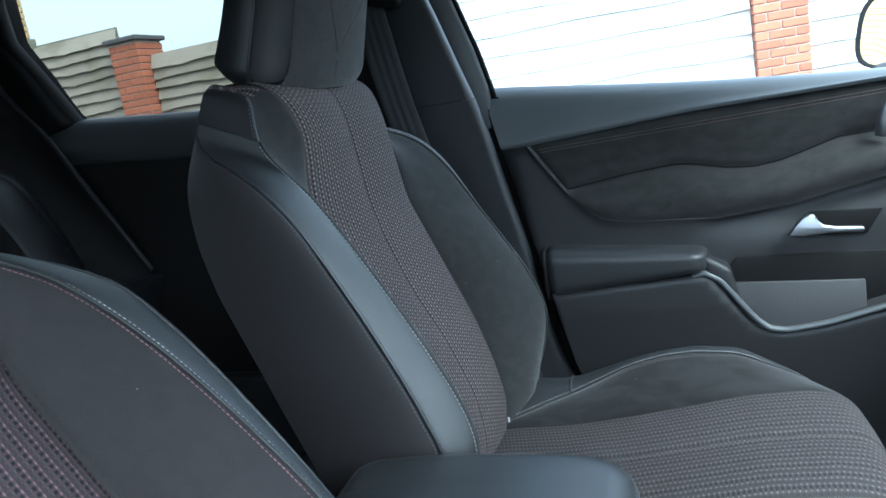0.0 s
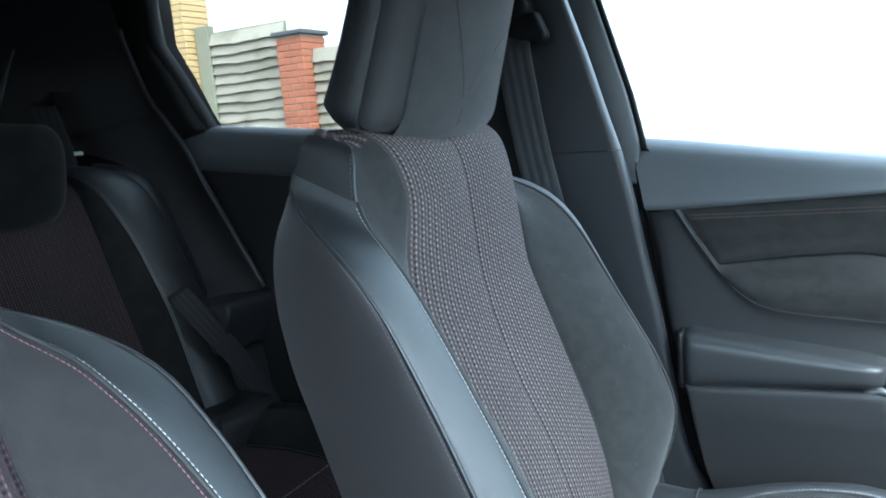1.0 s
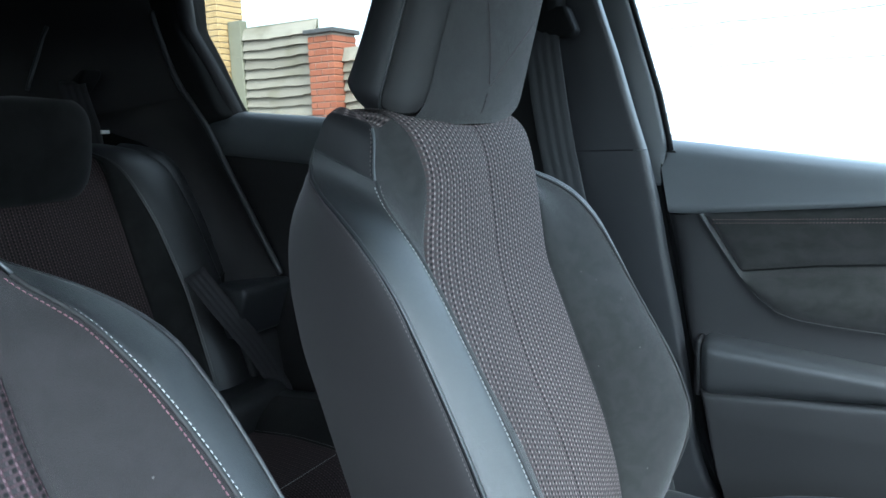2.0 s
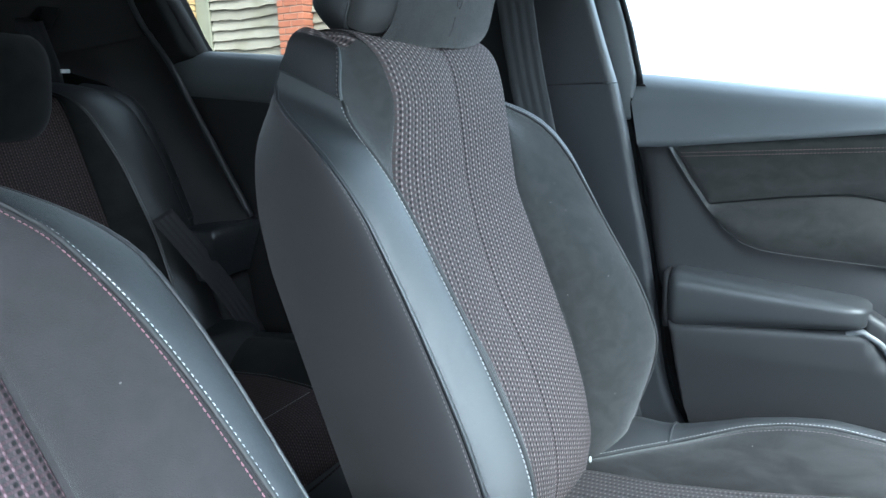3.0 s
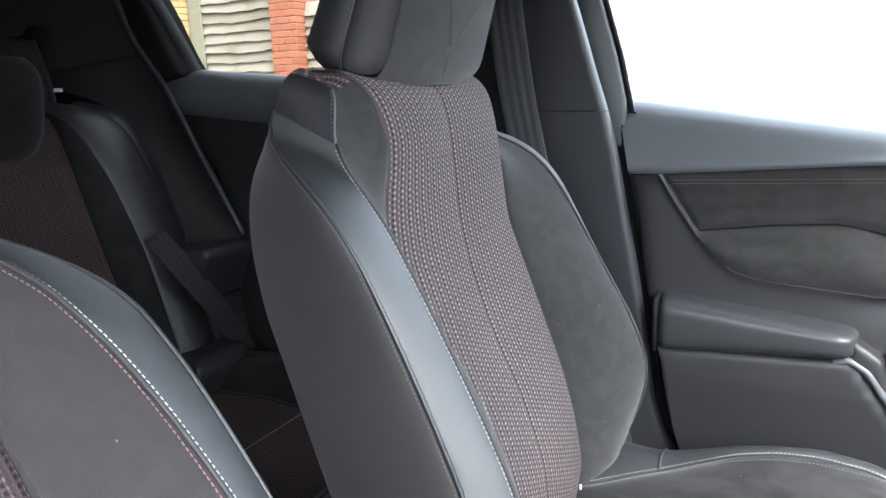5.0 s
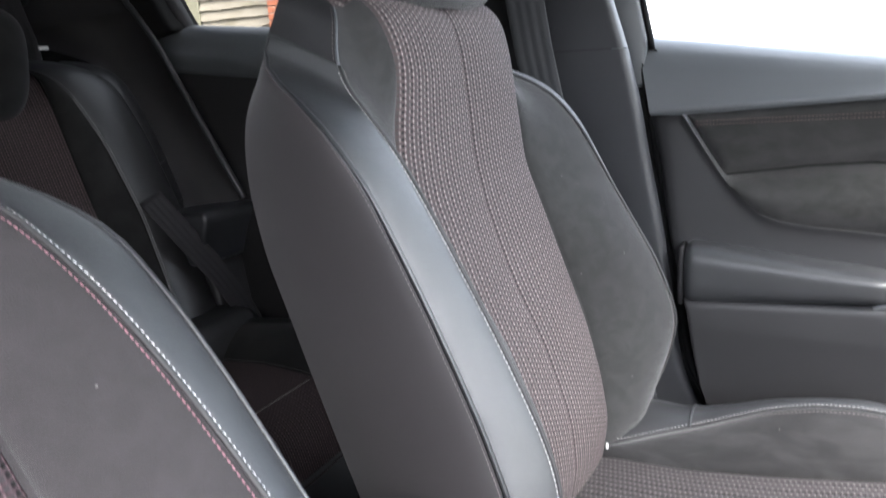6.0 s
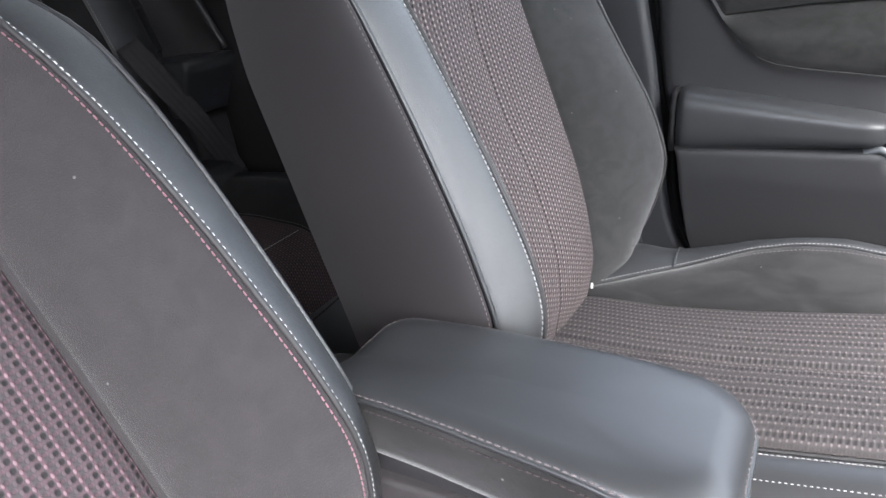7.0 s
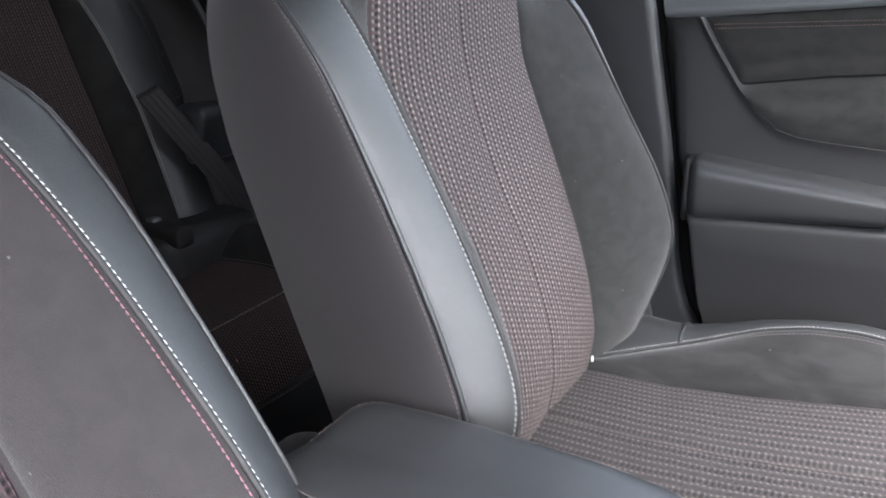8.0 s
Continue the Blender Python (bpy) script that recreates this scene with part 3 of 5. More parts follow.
def backrest(seat, outer, drop=0.0, pull=0.0, inward=0.0, bold=1.0, swell=0.006, gap=(0.0030, 0.0056)):
    """drop lowers the leather band's inner seam at the shoulder, inward widens the band; pull draws the far seam out to the edge."""
    s = S_BACK
    mid, wed, crs, bnd, rer = (flow(t, s, k) for t, k in ((MIDLINE, 6), (WEAVE_EDGE, 6), (CREST, 14), (outer, 4), (REAR_EDGE, 5)))
    crs = crs + np.clip((s - 0.979) / 0.05, 0, 1)[:, None] * np.clip((1.12 - s) / 0.05, 0, 1)[:, None] * np.array([0.35, 0, -1.0]) * drop
    crest = crs = crs - [0, inward, 0]
    # on the near side the cloth's edge runs further in at the shoulder
    tight = np.exp(-((s - 1.03) / 0.05) ** 2)[:, None]
    wed_near = wed + tight * np.array([0.006, -0.012, 0])
    ts = np.unique(np.concatenate([np.linspace(-1, 1, 41), [-0.025, -0.012, 0.012, 0.025, -0.985, 0.985]]))
    cols = []
    for t in ts:
        edge = wed if t >= 0 else wed_near
        q = mid + (edge - mid) * abs(t)
        q[:, 1] = edge[:, 1] * t
        q[:, 0] += 0.004 * np.sin(math.pi * abs(t)) - 0.0011 * math.exp(-(t / 0.016) ** 2) - 0.004 * math.exp(-((1 - abs(t)) / 0.03))
        cols.append(q)
    P = np.stack(cols, 1)
    keep = s <= 1.135
    body = sheet("backrest_panel", P[keep], WEAVE, seat, "grey woven cloth panel with a centre seam")
    c = P[:, len(ts) // 2]
    part("centre_seam", tube([Vector(p) for p in c[keep] + [0.0001, 0, 0]], 0.0005, 6), THREAD_DARK, body)
    fwd = np.clip((s - 0.50) / 0.1, 0, 1) * np.clip((0.99 - s) / 0.17, 0, 1)
    k1, k2, k3 = (int(np.searchsorted(s, q)) for q in (1.028, 1.078, 1.135))
    ix = np.arange(len(s))
    low, cap, crown = ix <= k1, (ix >= k1) & (ix <= k2), (ix >= k2) & (ix <= k3)
    rear_mid = flow([(a, x - 0.012, 0, z) for a, x, y, z in REAR_EDGE], s)
    rear, _ = panel(rer, rear_mid, 0.006, (0.0, 0.0))
    for turn in (False, True):
        f = mirrored if turn else (lambda q: q)
        cloth = wed_near if turn else wed
        crs = crest if turn else crest + (bnd - crest) * pull * np.clip((s - 0.80) / 0.08, 0, 1)[:, None] * np.clip((1.07 - s) / 0.07, 0, 1)[:, None]
        roll = 0.0022 + swell * np.clip((s - 0.88) / 0.10, 0, 1) * np.clip((1.045 - s) / 0.03, 0, 1)
        band, nb = panel(crs, bnd, roll, (0.0022, 0.003), reach=0.0035)
        side, nsd = panel(bnd, rer, np.minimum(0.010, 0.07 * np.linalg.norm(rer - bnd, axis=1)), (0.0035, 0.0), lean=0.45)
        over = s > 1.015              # over the shoulder the panels lie taut
        band[over] = panel(crs, bnd, 0.0015, (0.0008, 0.0))[0][over]
        side[over] = panel(bnd, rer, 0.001, (0.0, 0.0))[0][over]
        inner, ni = panel(cloth, crs, -0.007 + 0.021 * fwd, (0.004, 0.0025), lean=0.56)
        inner = np.concatenate([(cloth + [-0.010, -0.010, 0])[:, None], inner], 1)
        ib = sheet("inner_bolster", f(inner[ix <= k2]), SUEDE_BACK, seat, "charcoal suede side bolster", flip=turn)
        sheet("shoulder_cloth", f(inner[crown]), WEAVE, seat, flip=turn)
        lb = sheet("leather_band", f(band[low]), LEATHER, seat, "black grained leather bolster edge", flip=turn)
        sc = sheet("shoulder_cap", f(band[cap]), LEATHER_DARK, seat, "black leather shoulder cap", flip=turn)
        sheet("shoulder_top", f(band[crown]), WEAVE, seat, "grey woven strip over the shoulder", flip=turn)
        sp = sheet("side_panel", f(side[low]), SIDE_CLOTH, seat, "smooth dark grey vinyl side panel", flip=turn)
        sheet("shoulder_wrap", f(side[cap | crown]), LEATHER_DARK, seat, flip=turn)
        sheet("rear_shell", f(rear[s <= 1.135]), PLASTIC, seat, flip=turn)
        w = np.linalg.norm(bnd - crs, axis=1)[:, None]
        sgn = np.array([1, -1 if turn else 1, 1])
        tt = np.minimum(0.4, gap[0] / w)
        r1 = crs + (bnd - crs) * tt + nb * (4 * tt * (1 - tt) * roll[:, None] - 0.0008)
        stitch_line("white_stitching", f(r1[low]), nb[low] * sgn, THREAD_SOFT, lb, width=0.00052 * bold)
        w2 = np.linalg.norm(cloth - crs, axis=1)[:, None]
        tq = 1 - np.minimum(0.4, gap[1] / w2)
        wq = tq ** (math.log(0.5) / math.log(0.56))
        r2 = cloth + (crs - cloth) * tq + ni * ((-0.007 + 0.021 * fwd[:, None]) * 4 * wq * (1 - wq) - 0.0025 * np.exp(-gap[1] / 0.006) + 0.0003)
        stitch_line("inner_stitching", f(r2[low]), ni[low] * sgn, THREAD_DULL, ib, width=0.00038 * min(bold, 1.3))
        part("piping", tube([Vector(p) for p in f((crs - nb * 0.0010)[low][::2])], 0.0018, 6), GREY_STRIP, lb)
        w3 = np.linalg.norm(rer - bnd, axis=1)[:, None]
        r3 = bnd + (rer - bnd) * (0.0052 / w3) + nsd * 0.0004
        stitch_line("grey_stitching", f(r3[low]), nsd[low] * sgn, THREAD_DULL, sp, 0.0040, 0.0030, 0.0004)
        part("piping", tube([Vector(p) for p in f((bnd - nsd * 0.0010)[low][::2])], 0.0018, 6), LEATHER_SMOOTH, sp)
        part("seam_groove", tube([Vector(p) for p in f((bnd + (rer - bnd) * (0.0028 / w3) - nsd * 0.0012)[low][::2])], 0.0010, 6), RUBBER_AND_SHADE, sp)
        part("shoulder_seam", tube([Vector(p) for p in f(band[k1])], 0.0008, 6), LEATHER_SMOOTH, sc)
        # upright seam on the shoulder, with a row of thread behind it
        seam = crs[(s >= 1.028) & (s <= 1.078)]
        part("shoulder_seam", tube([Vector(p) for p in f(seam)], 0.0013, 6), PAD, sc)
        stitch_line("shoulder_stitching", f(band[cap][:, 3]), np.tile([0.5, 0.7, 0.3], (cap.sum(), 1)) * sgn, THREAD_DULL, sc, 0.0044, 0.0030, 0.0004)


X_CUSH = np.linspace(-0.08, 0.46, 90)
C_MID = [(-0.08, -0.08, 0, 0.57), (-0.03, -0.03, 0, 0.58), (0.065, 0.065, 0, 0.583), (0.148, 0.148, 0, 0.59), (0.295, 0.295, 0, 0.613), (0.36, 0.36, 0, 0.617), (0.405, 0.405, 0, 0.615),
         (0.43, 0.428, 0, 0.595), (0.445, 0.442, 0, 0.55), (0.46, 0.44, 0, 0.45)]
C_WEAVE = [(-0.08, -0.08, 0.12, 0.565), (-0.014, -0.014, 0.12, 0.574), (0.066, 0.066, 0.12, 0.577), (0.157, 0.157, 0.12, 0.589), (0.298, 0.298, 0.12, 0.614), (0.37, 0.37, 0.12, 0.618), (0.405, 0.405, 0.12, 0.611),
           (0.43, 0.425, 0.12, 0.59), (0.445, 0.438, 0.12, 0.55), (0.46, 0.436, 0.12, 0.45)]
C_CREST = [(-0.08, -0.07, 0.13, 0.57), (-0.025, -0.025, 0.142, 0.575), (0.03, 0.03, 0.168, 0.588), (0.071, 0.071, 0.186, 0.597), (0.146, 0.146, 0.192, 0.629), (0.192, 0.192, 0.193, 0.641), (0.237, 0.237, 0.193, 0.645),
           (0.295, 0.295, 0.192, 0.640), (0.357, 0.357, 0.188, 0.612), (0.386, 0.386, 0.185, 0.594), (0.42, 0.41, 0.182, 0.56), (0.46, 0.415, 0.18, 0.45)]
C_OUT = [(-0.08, -0.07, 0.225, 0.57), (-0.03, -0.025, 0.232, 0.590), (0.005, 0.005, 0.235, 0.600), (0.045, 0.045, 0.237, 0.595), (0.071, 0.071, 0.238, 0.598), (0.12, 0.12, 0.239, 0.608), (0.146, 0.146, 0.240, 0.614), (0.237, 0.237, 0.240, 0.628), (0.295, 0.295, 0.238, 0.622), (0.357, 0.352, 0.230, 0.585),
         (0.386, 0.38, 0.222, 0.565), (0.42, 0.40, 0.212, 0.53), (0.46, 0.405, 0.205, 0.45)]


def cushion(seat):
    s = X_CUSH
    mid, wed, crs, out = (flow(t, s, 4) for t in (C_MID, C_WEAVE, C_CREST, C_OUT))
    ts = np.unique(np.concatenate([np.linspace(-1, 1, 41), [-0.02, 0.02]]))
    P = np.stack([np.stack([mid[:, 0] + (wed - mid)[:, 0] * abs(t), wed[:, 1] * t, mid[:, 2] + (wed - mid)[:, 2] * abs(t) + 0.003 * math.sin(math.pi * abs(t))
                            - 0.003 * math.exp(-(t / 0.02) ** 2) - 0.004 * math.exp(-(1 - abs(t)) / 0.03)], 1) for t in ts], 1)
    body = sheet("cushion_panel", P, WEAVE_SEAT_DIM, seat, "grey woven cloth cushion with a centre seam", flip=True)
    line = P[:, len(ts) // 2]
    part("centre_seam", tube([Vector(p) for p in line + [0, 0, 0.0002]], 0.0008, 6), THREAD_DARK, body)
    stitch_line("centre_stitching", line + [0, 0.0030, 0.0012], np.tile([0, 0, 1.0], (len(s), 1)), THREAD_GREY, body, 0.0050, 0.0032, 0.0006)
    for turn in (False, True):
        f = mirrored if turn else (lambda q: q)
        sgn = np.array([1, -1 if turn else 1, 1])
        if turn:                  # by the console the cloth runs right up to the leather edge
            crs = np.stack([wed[:, 0], wed[:, 1] + 0.012, wed[:, 2] + 0.002], 1)
            out = np.stack([wed[:, 0], wed[:, 1] + 0.062, wed[:, 2] - 0.022], 1)
        inner, ni = panel(crs, wed, 0.003 if not turn else 0.0, (0.0025, 0.004), lean=0.45)
        inner = np.concatenate([inner, (wed + [0, -0.010, -0.010])[:, None]], 1)
        band, nb = panel(out, crs, 0.008, (0.002, 0.003))
        low = out.copy()
        low[:, 1] += 0.012
        low[:, 2] = 0.40
        low[:, 0] = np.minimum(low[:, 0], 0.38)
        skirt, _ = panel(low, out, 0.006, (0.0, 0.002))
        ib = sheet("cushion_bolster", f(inner), SUEDE if not turn else WEAVE_SEAT_DIM, seat, "" if turn else "charcoal suede cushion bolster", flip=turn)
        lb = sheet("cushion_band", f(band), LEATHER_SMOOTH, seat, "black leather cushion edge", flip=turn)
        sheet("cushion_skirt", f(skirt), LEATHER_SMOOTH, seat, flip=turn)
        w = np.linalg.norm(out - crs, axis=1)[:, None]
        up = np.tile([0, 0.2, 1.0], (len(s), 1)) * sgn
        stitch_line("white_stitching", f(crs + (out - crs) * 0.004 / w + nb * 0.001), up, THREAD_SOFT, lb, width=0.00045)
        if not turn:
            w2 = np.linalg.norm(wed - crs, axis=1)[:, None]
            stitch_line("inner_stitching", f(crs + (wed - crs) * 0.008 / w2 + ni * 0.0005), up, THREAD_DULL, ib, width=0.0004)
        part("piping", tube([Vector(p) for p in f(crs[::2])], 0.0013, 6), GREY_STRIP, lb)
        stitch_line("outer_stitching", f(out + (crs - out) * (0.026 if turn else 0.006) / w + nb * (0.0075 if turn else 0.0015)), up, THREAD_SOFT if turn else THREAD_GREY, lb, width=0.00045)
        # cross seam of the leather behind the bolster
        if not turn:
            k = int(np.argmin(abs(s - 0.062)))
            part("cross_seam", tube([Vector(p) for p in f(band[k, 2:] + [0, 0, 0.0006])], 0.0017, 6), LEATHER_SMOOTH, lb)
    part("white_tag", block((-0.0245, 0.122, 0.579), (-0.0218, 0.1248, 0.5862), 0.0008), LABEL_WHITE, seat, "small white tag in the seat crease")
    # seat base and runners
    part("seat_base", block((-0.10, -0.20, 0.30), (0.36, 0.20, 0.48), 0.03), PLASTIC_DARK, seat)
    for y in (-0.17, 0.17):
        part("runner", block((-0.16, y - 0.02, 0.24), (0.40, y + 0.02, 0.31), 0.006), PLASTIC_DARK, seat)


def headrest(seat):
    """A forward-leaning wedge: suede face, a strip down each corner, leather sides and back."""
    z0, z1 = 1.078, 1.315
    n = 46
    v = np.linspace(0, 1, n)
    z = z0 + (z1 - z0) * v
    close = np.sqrt(np.clip(1 - (np.clip((v - 0.80) / 0.20, 0, 1)) ** 2, 0.02, 1)) * np.sqrt(np.clip(1 - (np.clip((0.08 - v) / 0.08, 0, 1)) ** 2 * 0.25, 0.02, 1))
    lean = 0.31 * (z - z0)
    grow = (1 - 0.15 * v) * (1 - 0.05 * np.clip(1 - v / 0.10, 0, 1) ** 2)

    def line(x, y, zz=0.0):
        p = np.zeros((n, 3))
        cx = -0.172
        p[:, 0] = cx + (x - cx) * close + lean
        p[:, 1] = y * grow * (0.55 + 0.45 * close)
        p[:, 2] = z + zz * (1 - v) ** 3
        return p

    face, corner, strip_e, rear = line(-0.134, 0), line(-0.143, 0.102), line(-0.181, 0.121, 0.010), line(-0.224, 0.111, 0.034)
    back = line(-0.246, 0, 0.04)
    tongue = (np.clip(1 - v / 0.13, 0, 1) ** 2.5 * 0.42)[:, None]      # the strip ends in a rounded tongue
    corner = corner * (1 - tongue) + strip_e * tongue
    ts = np.linspace(-1, 1, 31)
    P = np.stack([np.stack([face[:, 0] + (corner - face)[:, 0] * abs(t) ** 2.2, corner[:, 1] * t, face[:, 2]], 1) for t in ts], 1)
    hr = sheet("headrest", P, SUEDE_BACK, seat, "charcoal suede headrest face with stitched seams")
    for turn in (False, True):
        f = mirrored if turn else (lambda q: q)
        a, _ = panel(corner, strip_e, 0.006, (0.002, 0.0025))
        sheet("headrest_strip", f(a[2:]), GREY_STRIP, hr, "grey leather headrest strip", flip=turn)
        sheet("headrest_lip", f(a[:3] * [1, 0.995, 1]), RUBBER_AND_SHADE, hr, "black hem below the strip", flip=turn)
        a, _ = panel(strip_e, rear, 0.006, (0.0025, 0.0))
        sheet("headrest_side", f(a), LEATHER_DARK, hr, "black leather headrest side", flip=turn)
        a, _ = panel(rear, back, 0.004, (0.0, 0.0))
        sheet("headrest_back", f(a), LEATHER_SMOOTH, hr, flip=turn)
        part("headrest_piping", tube([Vector(p) for p in f(strip_e[::2])], 0.0016, 6), LEATHER_SMOOTH, hr)
    # underside and crown
    for k, nm in ((0, "headrest_underside"), (n - 1, "headrest_crown")):
        ring = [face[k], corner[k], strip_e[k], rear[k], back[k]]
        ring += [q * [1, -1, 1] for q in (rear[k], strip_e[k], corner[k])]
        bm = bmesh.new()
        c = bm.verts.new(np.mean(ring, 0) + [0, 0, -0.008 if k == 0 else 0.004])
        vs = [bm.verts.new(q) for q in ring]
        for i in range(len(vs)):
            bm.faces.new((vs[i], vs[(i + 1) % len(vs)], c))
        part(nm, bm, LEATHER_SMOOTH, hr)
    for y in (-0.055, 0.055):
        part("headrest_post", tube([(-0.18, y, 1.04), (-0.17, y, 1.10)], 0.007, 10), CHROME, hr)
    # the Y-shaped seam on the face
    def on_face(t, w):
        i = w * (n - 1)
        a, b = int(i), min(int(i) + 1, n - 1)
        j = (t + 1) / 2 * (len(ts) - 1)
        c, d = int(j), min(int(j) + 1, len(ts) - 1)
        return (P[a, c] * (1 - (i - a)) + P[b, c] * (i - a)) * (1 - (j - c)) + (P[a, d] * (1 - (i - a)) + P[b, d] * (i - a)) * (j - c) + [0.0004, 0, 0]
    ahead = np.tile([1.0, 0, 0.1], (14, 1))
    steps = np.linspace(0, 1, 14)
    arm = [on_face(0.0 + 0.93 * k ** 1.1, 0.14 + 0.33 * k ** 0.85) for k in steps]
    stitch_line("face_seam", arm, ahead, THREAD_DULL, hr, 0.0055, 0.004, 0.0006)
    arm = [on_face(-0.03 - 0.55 * k ** 1.25, 0.15 + 0.40 * k) for k in steps]
    stitch_line("face_seam", arm, ahead, THREAD_DARK, hr, 0.0050, 0.0046, 0.0007)
    for sign in (-1, 1):
        arm = [on_face(sign * (0.92 - 0.75 * k), 0.58 + 0.17 * k ** 0.8) for k in steps]
        stitch_line("upper_seam", arm, ahead, THREAD_DULL, hr, 0.0055, 0.004, 0.0005)
    arm = [on_face(-0.02 - 0.03 * (1 - k), 0.03 + 0.12 * k) for k in steps]
    stitch_line("face_seam", arm, ahead, THREAD_DARK, hr, 0.0055, 0.004, 0.0007)
    return hr


seat = empty("front_seat", (0.1, 0, 0.24), "black leather and grey woven front passenger seat with red stitching", "car seat", "front seats")
backrest(seat, BAND_EDGE, pull=0.6, swell=0.0005)
cushion(seat)
headrest(seat)
# the driver's seat is set back a little and reclines more
DRIVER = Matrix.Translation((-0.0153, -0.5881, 0.5758)) @ Matrix.Rotation(-0.1868, 4, "Y") @ Matrix.Rotation(-0.0164, 4, "Z") @ Matrix.Rotation(0.0282, 4, "X") @ Matrix.Translation((0, 0, -0.57))
driver_seat = empty("front_seat", seat.location, "black leather and grey woven driver's seat, leaning back", "car seat", "front seats")
backrest(driver_seat, BAND_SOFT, drop=0.0125, inward=0.004, bold=1.6, swell=0.001, gap=(0.0022, 0.0052))
cushion(driver_seat)
headrest(driver_seat)
driver_seat.matrix_world = DRIVER @ Matrix.Translation(seat.location)
# on the driver's seat the cloth is a copy darkened to stand for dimmer light, the inner row of thread pink and the
# outer row a brighter white
for ob in driver_seat.children_recursive:
    for row, thread in (("inner_stitching", THREAD_PINK), ("white_stitching", THREAD), ("backrest_panel", WEAVE_DRIVER_DIM), ("inner_bolster", SUEDE_DRIVER)):
        if ob.name.startswith(row):
            ob.material_slots[0].link = "OBJECT"
            ob.material_slots[0].material = thread


# ---- centre console with its armrest ----
def rounded(x0, x1, y0, y1, radii, step=8):
    """An outline with a radius of its own at each corner: near rear, near front, far front, far rear."""
    out = []
    for (cx, cy, sx, sy, a0), r in zip(((x0, y0, 1, 1, 180), (x1, y0, -1, 1, 270), (x1, y1, -1, -1, 0), (x0, y1, 1, -1, 90)), radii):
        for k in range(step + 1):
            a = radians(a0 + 90 * k / step)
            out.append((cx + sx * r + r * math.cos(a), cy + sy * r + r * math.sin(a)))
    return np.array(out)


def armrest():
    top = empty("console_armrest", (0.07, -0.32, 0.36), "padded black leather armrest on the centre console", "armrest")
    x0, x1, y0, y1, zt = -0.062, 0.188, -0.373, -0.251, 0.7315
    o = rounded(x0, x1, y0, y1, (0.012, 0.026, 0.036, 0.020))
    d = np.diff(np.r_[o, o[:1]], axis=0)
    k = np.r_[0, np.cumsum(np.linalg.norm(d, axis=1))]
    q = np.linspace(0, k[-1], 161)
    o = np.stack([np.interp(q, k, np.r_[o, o[:1]][:, i]) for i in (0, 1)], 1)
    ctr = np.array([(x0 + x1) / 2, (y0 + y1) / 2])
    half = np.array([(x1 - x0) / 2, (y1 - y0) / 2])
    rings = []
    front = np.clip((o[:, 0] - 0.10) / 0.085, 0, 1) ** 2           # the front end falls lower
    for u in np.linspace(0, 1, 14):
        inset = 0.020 * (1 - math.cos(u * math.pi / 2))
        f = (half - inset) / half
        z = zt - 0.016 * front * (1 - u) ** 1.3 + 0.0055 * math.sin(u * math.pi / 2)
        rings.append(np.c_[ctr + (o - ctr) * f, z])
    for f in (0.7, 0.45, 0.2, 0.001):
        rings.append(np.c_[ctr + (rings[13][:, :2] - ctr) * f, np.full(161, zt + 0.0055 + 0.0020 * (1 - f * f))])
    P = np.array(rings)
    P[..., 2] -= 0.006 * np.clip((0.03 - P[..., 0]) / 0.09, 0, 1) ** 1.5      # the back end dips
    near = np.clip((ctr[1] - P[..., 1]) / half[1], 0, 1) * np.clip((0.13 - P[..., 0]) / 0.19, 0, 1)
    P[..., 1] += 0.016 * near                                                 # the near edge narrows and rises towards the back
    P[..., 2] += 0.009 * near
    pad = sheet("pad", P, LEATHER_SMOOTH, top, "smooth black leather pad")
    nrm = np.c_[np.gradient(o[:, 1]), -np.gradient(o[:, 0]), np.zeros(161)]
    nrm /= np.linalg.norm(nrm, axis=1)[:, None]
    part("pad_piping", tube([Vector(p) for p in P[0] + [0, 0, -0.001]], 0.0017, 6), LEATHER_SMOOTH, pad)
    stitch_line("pad_stitching", P[2] + [0, 0, 0.0002], nrm + [0, 0, 0.6], THREAD_DULL, pad, 0.0048, 0.0034, 0.0006)
    low = P[0] + nrm * 0.0002
    low[:, 2] -= 0.0075
    stitch_line("lid_stitching", low, nrm, THREAD_DARK, pad, 0.0048, 0.0034, 0.0006)
    # cloth-covered lid side below the pad, then the console box
    rows = []
    for z, g in ((-0.001, -0.001), (-0.010, 0.0), (-0.030, 0.0012), (-0.036, 0.0), (-0.039, -0.006), (-0.040, -0.02)):
        r = P[0] + nrm * g
        r[:, 2] += z
        rows.append(r)
    lid = sheet("lid_side", np.array(rows), SUEDE, top, "charcoal suede lid side", flip=True)
    bm = prism([tuple(p) for p in rounded(x0 - 0.06, x1 - 0.010, y0 + 0.004, y1 - 0.004, (0.02, 0.02, 0.02, 0.02), 4)], "z", 0.34, zt - 0.043, 0.006, 2)
    part("console_box", bm, SIDE_CLOTH, top, "charcoal covered console box")
    bm = block((x0 + 0.01, y0 + 0.012, 0.60), (x1 - 0.01, y1 - 0.012, zt - 0.03), 0.01)
    part("lid_core", bm, PLASTIC_DARK, lid)
    return top


armrest()


# ---- passenger door ----
DOOR_Y = 0.385


def belt_z(x):
    """Top of the door at the window: it falls gently forward."""
    return 1.042 - 0.155 * max(0, x + 0.03) + 0.075 * max(0, x + 0.03) ** 2


def pad_low(x):
    """Lower edge of the soft pad, rising forward."""
    return float(np.interp(x, [0.0, 0.27, 0.53, 1.05], [0.9455, 0.9635, 0.967, 0.972]))


